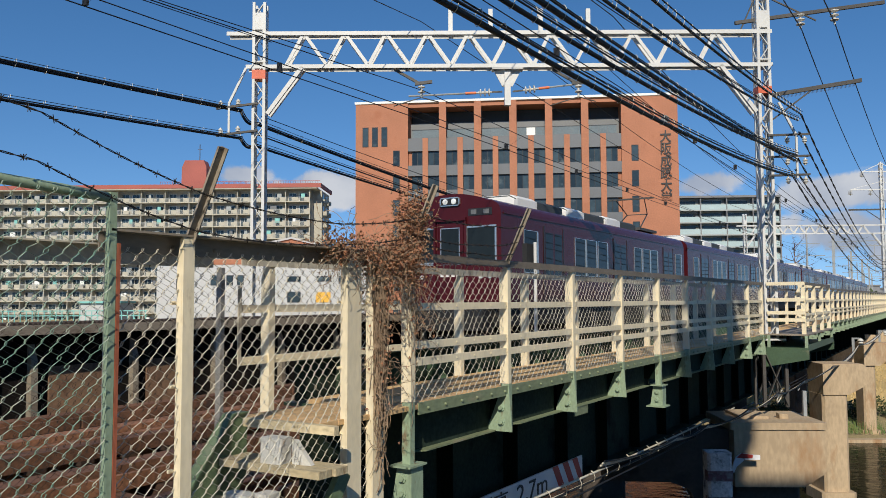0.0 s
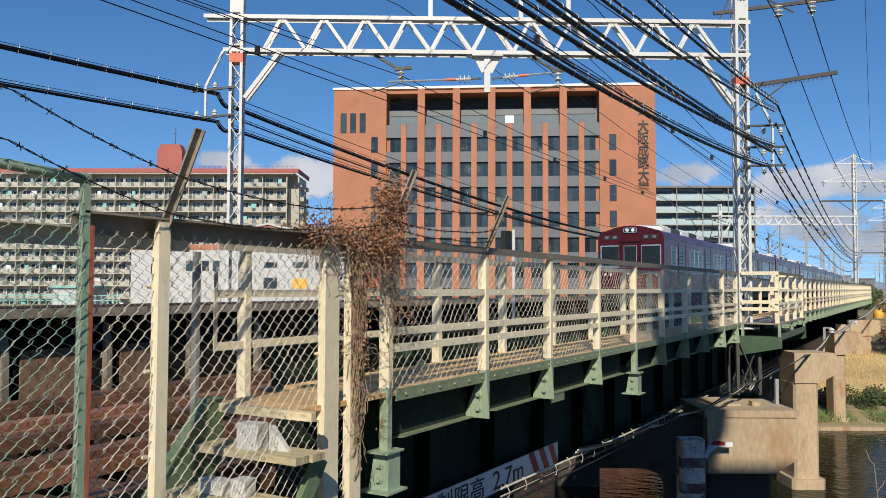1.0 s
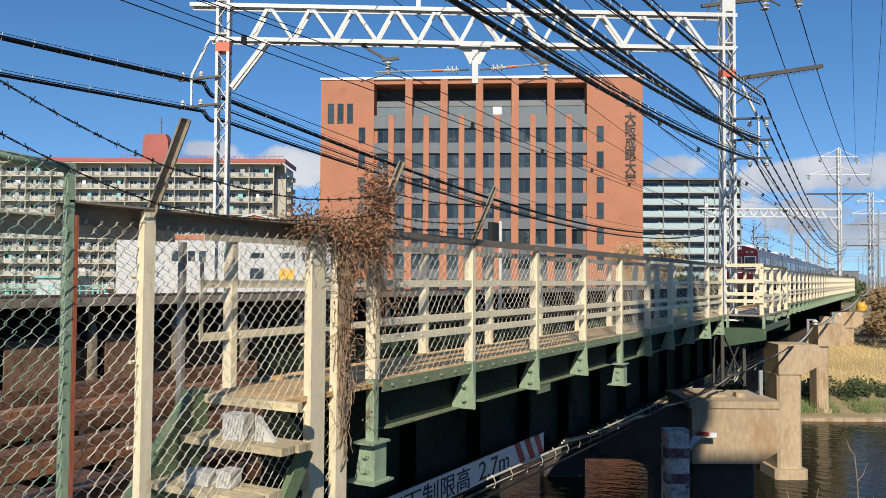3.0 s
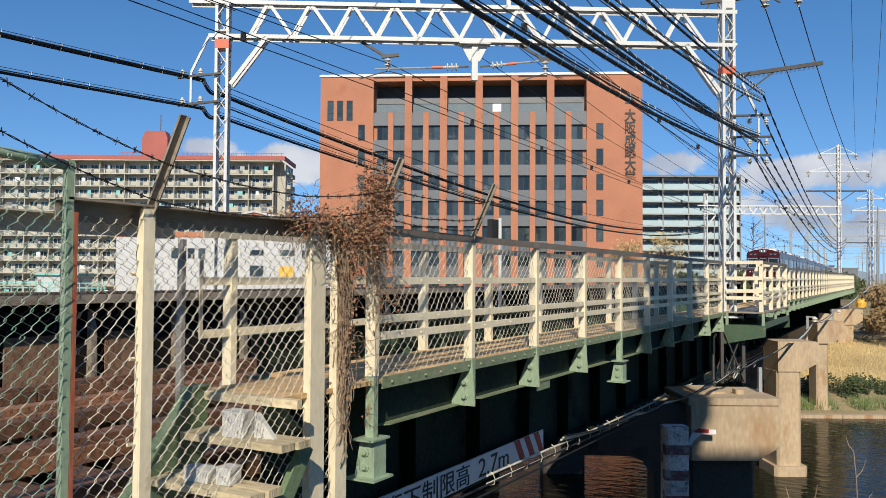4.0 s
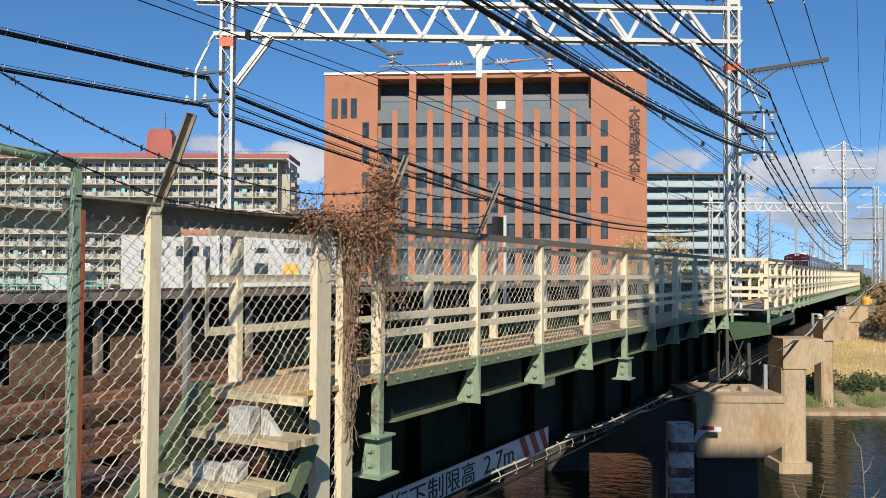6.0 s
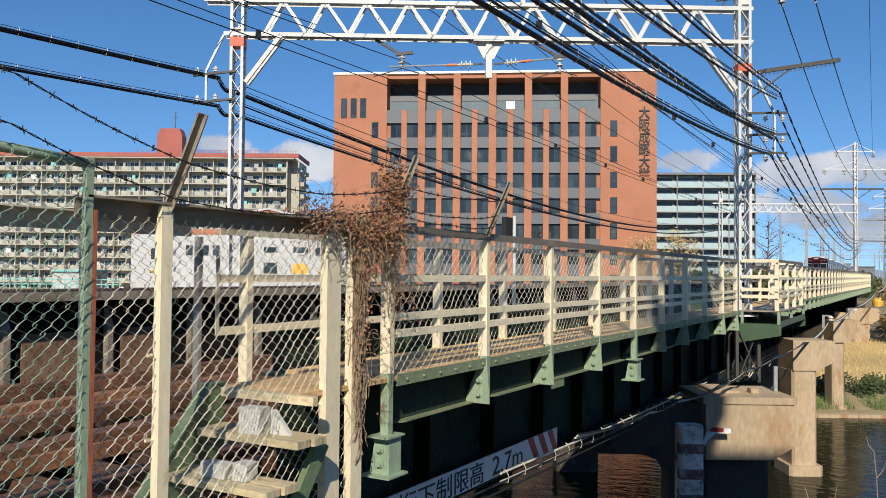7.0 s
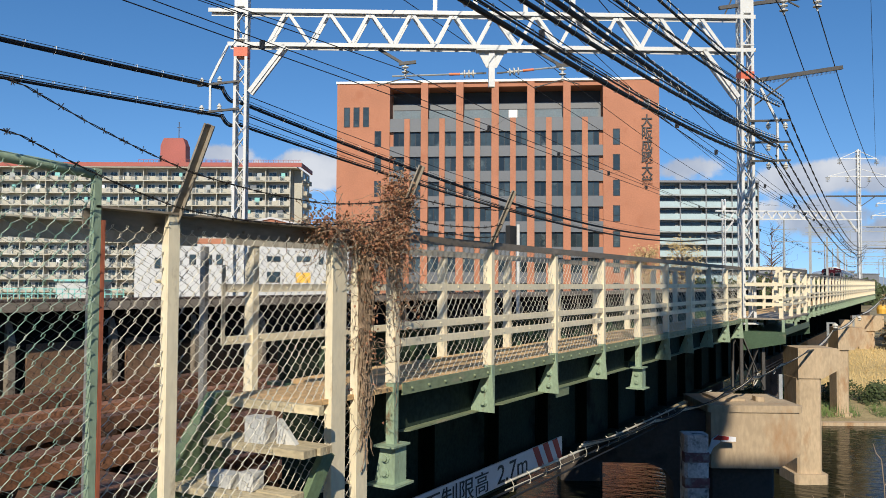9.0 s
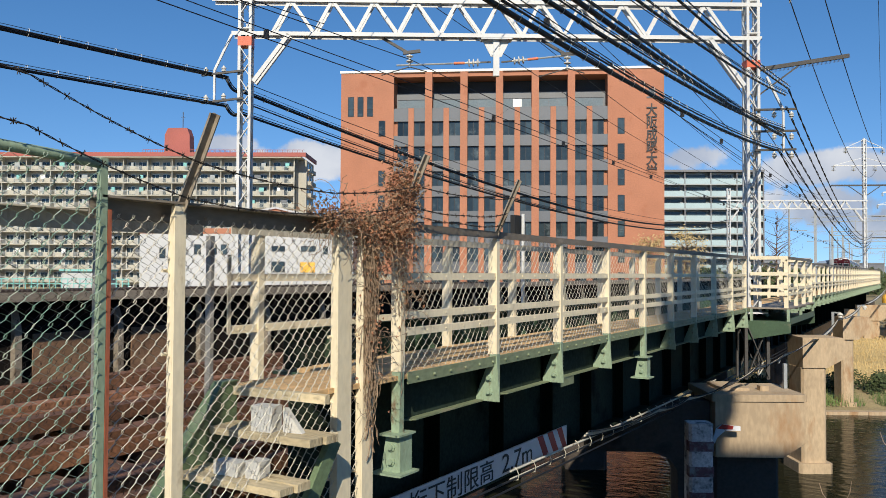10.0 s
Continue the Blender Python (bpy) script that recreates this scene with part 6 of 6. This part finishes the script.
    part("board", Build().prism([(4.90, -2.51), (5.01, -2.22), (5.12, -2.14), (5.17, -2.27), (5.02, -2.40), (4.97, -2.51)], "y", 15.93, 15.97), M_SIGNW, t)
    part("arm", Build().prism([(5.19, -2.265), (5.13, -2.14), (5.33, -2.17), (5.47, -2.18), (5.47, -2.265)], "y", 15.93, 15.97), M_SIGNW, t)
    part("red_top", Build().prism([(5.02, -2.225), (5.12, -2.14), (5.33, -2.17), (5.32, -2.235), (5.14, -2.235)], "y", 15.922, 15.927), M_SIGNR, t, "red painted top")
    part("stay", Build().bar((5.17, 15.97, -2.24), (5.17, 16.205, -2.24), 0.03), M_GREYST, t)


sign()


# ---- planting ----
def leaf_cloud(b, rnd, c, r, n, s0, s1, squash=0.8):
    for _ in range(n):
        d = Vector((rnd.gauss(0, 1), rnd.gauss(0, 1), rnd.gauss(0, 1))).normalized() * r * rnd.uniform(0.35, 1.0)
        p = Vector(c) + Vector((d.x, d.y, d.z * squash))
        u = Vector((rnd.gauss(0, 1), rnd.gauss(0, 1), rnd.gauss(0, 1))).normalized()
        w = u.orthogonal()
        s = rnd.uniform(s0, s1)
        b.poly([p - u * s, p + w * s * 0.6, p + u * s, p - w * s * 0.6], [(0, 1, 2, 3)])


def bare_tree(at, h, spread, rnd, label, leaves=0, mat_leaf=None):
    t = thing("tree", label, "tree", at)
    b = Build()
    b.tube([(0, 0, 0), (0.1, 0, h * 0.25), (0, 0.1, h * 0.5), (0.15, 0, h * 0.9)], [0.16, 0.12, 0.08, 0.02], 7)
    part("trunk", b, M_BARK, t)
    b, tips = Build(), []
    for i in range(46):
        z = h * rnd.uniform(0.2, 0.85)
        a = rnd.uniform(0, 6.28)
        ln = spread * rnd.uniform(0.5, 1.0) * (1.1 - z / h * 0.6)
        p, q = Vector((0.05, 0.05, z)), []
        d = Vector((math.cos(a), math.sin(a), rnd.uniform(0.3, 1.0))).normalized()
        for _ in range(6):
            q.append(p.copy())
            d = (d + Vector((rnd.gauss(0, 0.2), rnd.gauss(0, 0.2), rnd.gauss(0.02, 0.15)))).normalized()
            p = p + d * ln / 5
        b.tube(q, [0.05, 0.04, 0.03, 0.022, 0.014, 0.006], 4, False)
        for k in range(2, 6):
            tips.append(q[k])
            e = q[k] + Vector((rnd.gauss(0, 0.3), rnd.gauss(0, 0.3), rnd.uniform(0, 0.5))) * spread * 0.3
            b.tube([q[k], q[k].lerp(e, 0.5) + Vector((0, 0, 0.05)), e], [0.014, 0.01, 0.004], 3, False)
            tips.append(e)
    part("twig_mass", b, M_BARK, t, "fine bare twigs", "stuff")
    if leaves:
        b = Build()
        for p in tips:
            leaf_cloud(b, rnd, p, spread * 0.16, leaves, 0.05, 0.12)
        part("crown", b, mat_leaf, t, "thin remaining leaves", "stuff")
    return t


def planting():
    rnd = random.Random(11)
    b = Build()
    for i in range(90):
        u = rnd.uniform(9, 40)
        v = rnd.uniform(43.6, 45.6)
        p = RIGHT * u + AHEAD * v
        leaf_cloud(b, rnd, (p.x, p.y, -5.25 + rnd.uniform(-0.3, 0.5)), rnd.uniform(0.4, 0.7), 230, 0.04, 0.09)
    tagged(part("hedge", b, M_BUSH), "dense dark green hedge along the far bank", "hedge", kind="stuff")
    b = Build()
    for i in range(2600):
        u = rnd.uniform(16.5, 40)
        p = RIGHT * u + AHEAD * rnd.uniform(41.4, 43.2)
        if math.sin(u * 1.7) + math.sin(u * 0.6) < -0.7:
            continue
        h = rnd.uniform(0.3, 0.75)
        e = Vector((rnd.gauss(0, 0.12), rnd.gauss(0, 0.12), h))
        q = Vector((p.x, p.y, -5.9))
        b.poly([q, q + RIGHT * 0.03, q + e], [(0, 1, 2)])
    tagged(part("reeds", b, M_REED), "green reeds at the water's edge", "reeds", kind="stuff")
    b = Build()
    for i in range(9000):
        u, v = rnd.uniform(14, 44), rnd.uniform(46, 62)
        p = RIGHT * u + AHEAD * v
        z = -5.17 + (v - 46) * 0.0805
        e = Vector((rnd.gauss(0, 0.1), rnd.gauss(0, 0.1), rnd.uniform(0.1, 0.3)))
        q = Vector((p.x, p.y, z))
        b.poly([q, q + RIGHT * 0.05, q + e], [(0, 1, 2)])
    tagged(part("grass_tufts", b, M_DRY), "straw-coloured dry grass tufts", "grass", kind="stuff")
    # brown scrub on the slope at the bridge's far end
    b = Build()
    for i in range(130):
        s = rnd.random()
        p = Vector((-1.6 + 9 * s * rnd.random() + rnd.gauss(0, 0.4), 66 + rnd.uniform(0, 26), 0))
        leaf_cloud(b, rnd, (p.x, p.y, -3.1 + rnd.uniform(0, 3.0)), 1.0, 110, 0.06, 0.16)
    tagged(part("dry_scrub", b, M_SCRUB), "tall straw-brown scrub at the bridge end", "scrub", kind="stuff")
    bare_tree(pose(-23.0, 90.5, -3.0), 9.0, 4.0, rnd, "small tree with thin yellow-brown leaves", 7, M_DRY)
    bare_tree(pose(-27.0, 90.0, -3.0), 8.4, 3.4, rnd, "small tree with thin yellow-brown leaves", 7, M_DRY)
    bare_tree(pose(-15.2, 101.0, -3.0), 11.5, 4.6, rnd, "bare reddish winter tree beyond the tracks")
    # evergreen added out of view, behind the viewer, to cast shade across the walkway
    t = thing("tree", "unseen slim tall evergreen, added to shade the walkway", "tree", pose(5.23, -2.99, -1.6))
    part("trunk", Build().tube([(0, 0, 0), (0.05, 0, 6), (0, 0, 12), (0, 0, 16)], [0.2, 0.16, 0.1, 0.03], 9), M_BARK, t)
    b = Build()
    for i in range(270):
        z = rnd.uniform(11.2, 18.4)
        a = rnd.uniform(0, 6.28)
        r = rnd.uniform(0, 0.78)
        leaf_cloud(b, rnd, (r * math.cos(a), r * math.sin(a), z), 0.34, 160, 0.07, 0.15)
    part("crown", b, M_BUSH, t, "dense evergreen foliage", "stuff")


planting()


def near_weeds():
    rnd = random.Random(31)
    t = thing("dry_weed", "tall thin dry weed stems on the near bank", "weed")
    for u0, z1, h in ((1.31, 0.33, 0.5), (1.12, 0.17, 0.4), (1.18, 0.12, 0.4), (1.24, 0.05, 0.3)):
        q, z = [], -2.45
        p = RIGHT * (u0 + 0.06) + AHEAD * 2.5
        while z < z1:
            k = (z + 2.45) / (z1 + 2.45)
            c = p - RIGHT * 0.09 * k * k
            q.append(Vector((c.x + rnd.gauss(0, 0.004), c.y + rnd.gauss(0, 0.004), z)))
            z += 0.08
        part("stem", Build().tube(q, [0.004 - 0.0025 * i / len(q) for i in range(len(q))], 5), M_STEM, t)
        b = Build()
        for c in q[-6:]:
            d = Vector((rnd.gauss(0, 1), rnd.gauss(0, 1), 0.6)).normalized()
            b.tube([c, c + d * 0.03, c + d * 0.05 + Vector((0, 0, 0.02))], [0.0018, 0.0014, 0.0008], 4)
        part("twig", b, M_STEM, t)


near_weeds()


# ---- unseen block of flats added behind the camera to shade the near pier ----
def near_block():
    o = RIGHT * 1.5 + AHEAD * -14.0
    t = thing("near_block", "unseen plain grey block of flats, added to shade the near pier", "building", pose(o.x, o.y, -1.5, 0, 0, SKEW))
    H = 19.1
    part("wall", Build().box(0, 34, -11, 0, 0, H), M_APT2, t)
    part("roof", Build().box(-0.05, 34.2, -11.2, 0.0, H, H + 0.15), M_APT2D, t)
    for r in range(6):
        for i in range(8):
            x, z = 2.2 + 4 * i, 1.1 + 3.0 * r
            w = part("window", Build().box(x, x + 1.8, 0, 0.05, z, z + 1.5), M_FRAME, t)
            part("pane", Build().box(x + 0.08, x + 1.72, 0.05, 0.06, z + 0.08, z + 1.42), M_GLASS, w)


near_block()


# ---- distant town ----
def town():
    rnd = random.Random(3)
    for i in range(46):
        a = radians(rnd.uniform(2.2, 13))
        d = rnd.uniform(230, 520)
        w, h, dp = rnd.uniform(8, 18), rnd.uniform(3, 9), rnd.uniform(8, 14)
        x, y = -math.sin(a) * d - 6, math.cos(a) * d
        t = thing("distant_house", "pale town building far behind the line", "building", pose(x, y, -3, 0, 0, rnd.uniform(0, 60)), "distant town")
        part("wall", Build().box(-w / 2, w / 2, -dp / 2, dp / 2, 0, h), M_CITY, t)
        part("roof", Build().box(-w / 2 - 0.3, w / 2 + 0.3, -dp / 2 - 0.3, dp / 2 + 0.3, h, h + 0.5), rnd.choice((M_GREYP, M_APT2D, M_CITY)), t)
        for z in range(1, int(h / 3)):
            for k in range(int(w / 3)):
                part("window", Build().box(-w / 2 + 1 + 3 * k, -w / 2 + 2.4 + 3 * k, -dp / 2 - 0.04, -dp / 2, 3 * z - 1, 3 * z + 0.4), M_GLASS, t)
    for i in range(7):
        y = 100 + 34 * i
        x = track_x(y, 0) - 2.6
        t = thing("line_pole", "slender grey pole with crossarms beside the line", "line pole", pose(x, y, -0.5), "line poles")
        part("pole", Build().tube([(0, 0, 0), (0, 0, 9.5)], [0.14, 0.09], 8), M_POLE, t)
        for z in (6.2, 7.6, 8.8):
            part("crossarm", Build().bar((-1.2, 0, z), (1.9 if z < 7 else 1.4, 0, z), 0.08), M_POLE, t)
        t2 = copy_thing(t, pose(x + 11.5, y + 4, -0.5, 0, 0, 180))
    b = Build()
    ridge = [(3200 * math.sin(radians(a)), 3200 * math.cos(radians(a)), 34 + 13 * math.sin(a * 0.9) + 7 * math.sin(a * 2.3 + 1) + 3 * math.sin(a * 6.1)) for a in [-26 + 0.5 * k for k in range(76)]]
    n = len(ridge)
    b.poly([(x, y, -5) for x, y, z in ridge] + [(x, y, z) for x, y, z in ridge] + [(x * 1.2, y * 1.2, -5) for x, y, z in ridge],
           [(k, k + 1, n + k + 1, n + k) for k in range(n - 1)] + [(n + k, n + k + 1, 2 * n + k + 1, 2 * n + k) for k in range(n - 1)])
    tagged(part("backdrop", b, M_HILL), "hazy blue hills on the horizon", "hills", kind="structure")
    rnd2 = random.Random(5)
    b = Build()
    for k in range(150):
        a = radians(rnd2.uniform(1.5, 13))
        d = rnd2.uniform(150, 230)
        leaf_cloud(b, rnd2, (-math.sin(a) * d - 3, math.cos(a) * d, -2.5 + rnd2.uniform(0, 3.4)), rnd2.uniform(1.2, 2.4), 60, 0.25, 0.6)
    tagged(part("distant_shrubs", b, M_BUSH), "dark shrubs along the line in the distance", "shrubs", kind="stuff")
    # pale pylon further on
    t = thing("feeder_pylon", "white lattice feeder pylon beyond the bridge", "pylon", pose(0.4, 118, -2.5, 0, 0, 29.9))
    b = Build()
    lattice(b, 0, 0, 0, 15.5, 0.9, 1.0, 0.1, 0.06)
    part("mast", b, M_WHITE, t)
    for z in (9.5, 11.8, 14.0):
        part("arm", Build().bar((-2.4, 0, z), (2.4, 0, z), 0.14), M_WHITE, t)
    # end of the walkway: yellow drum and rock
    t = thing("yellow_cover", "orange-yellow protective cover at the bridge end", "cover", pose(-2.9, 76, -1.6))
    part("cover", Build().lathe((0, 0, 0), [(0, 0.40), (0.4, 0.43), (0.65, 0.33), (0.76, 0.08)], 12), M_YELLOW, t)


town()


def motions():
    for i, car in enumerate(CARS):
        rows = []
        for s, d in RUN:
            y = d + 15.6 * i
            a = math.degrees(math.atan2(track_x(y) - track_x(y + 15), 15))
            rows.append((s, pose(track_x(y), y, RAIL_Z + 0.6, 0, 0, a)))
        walk(car, rows)


motions()
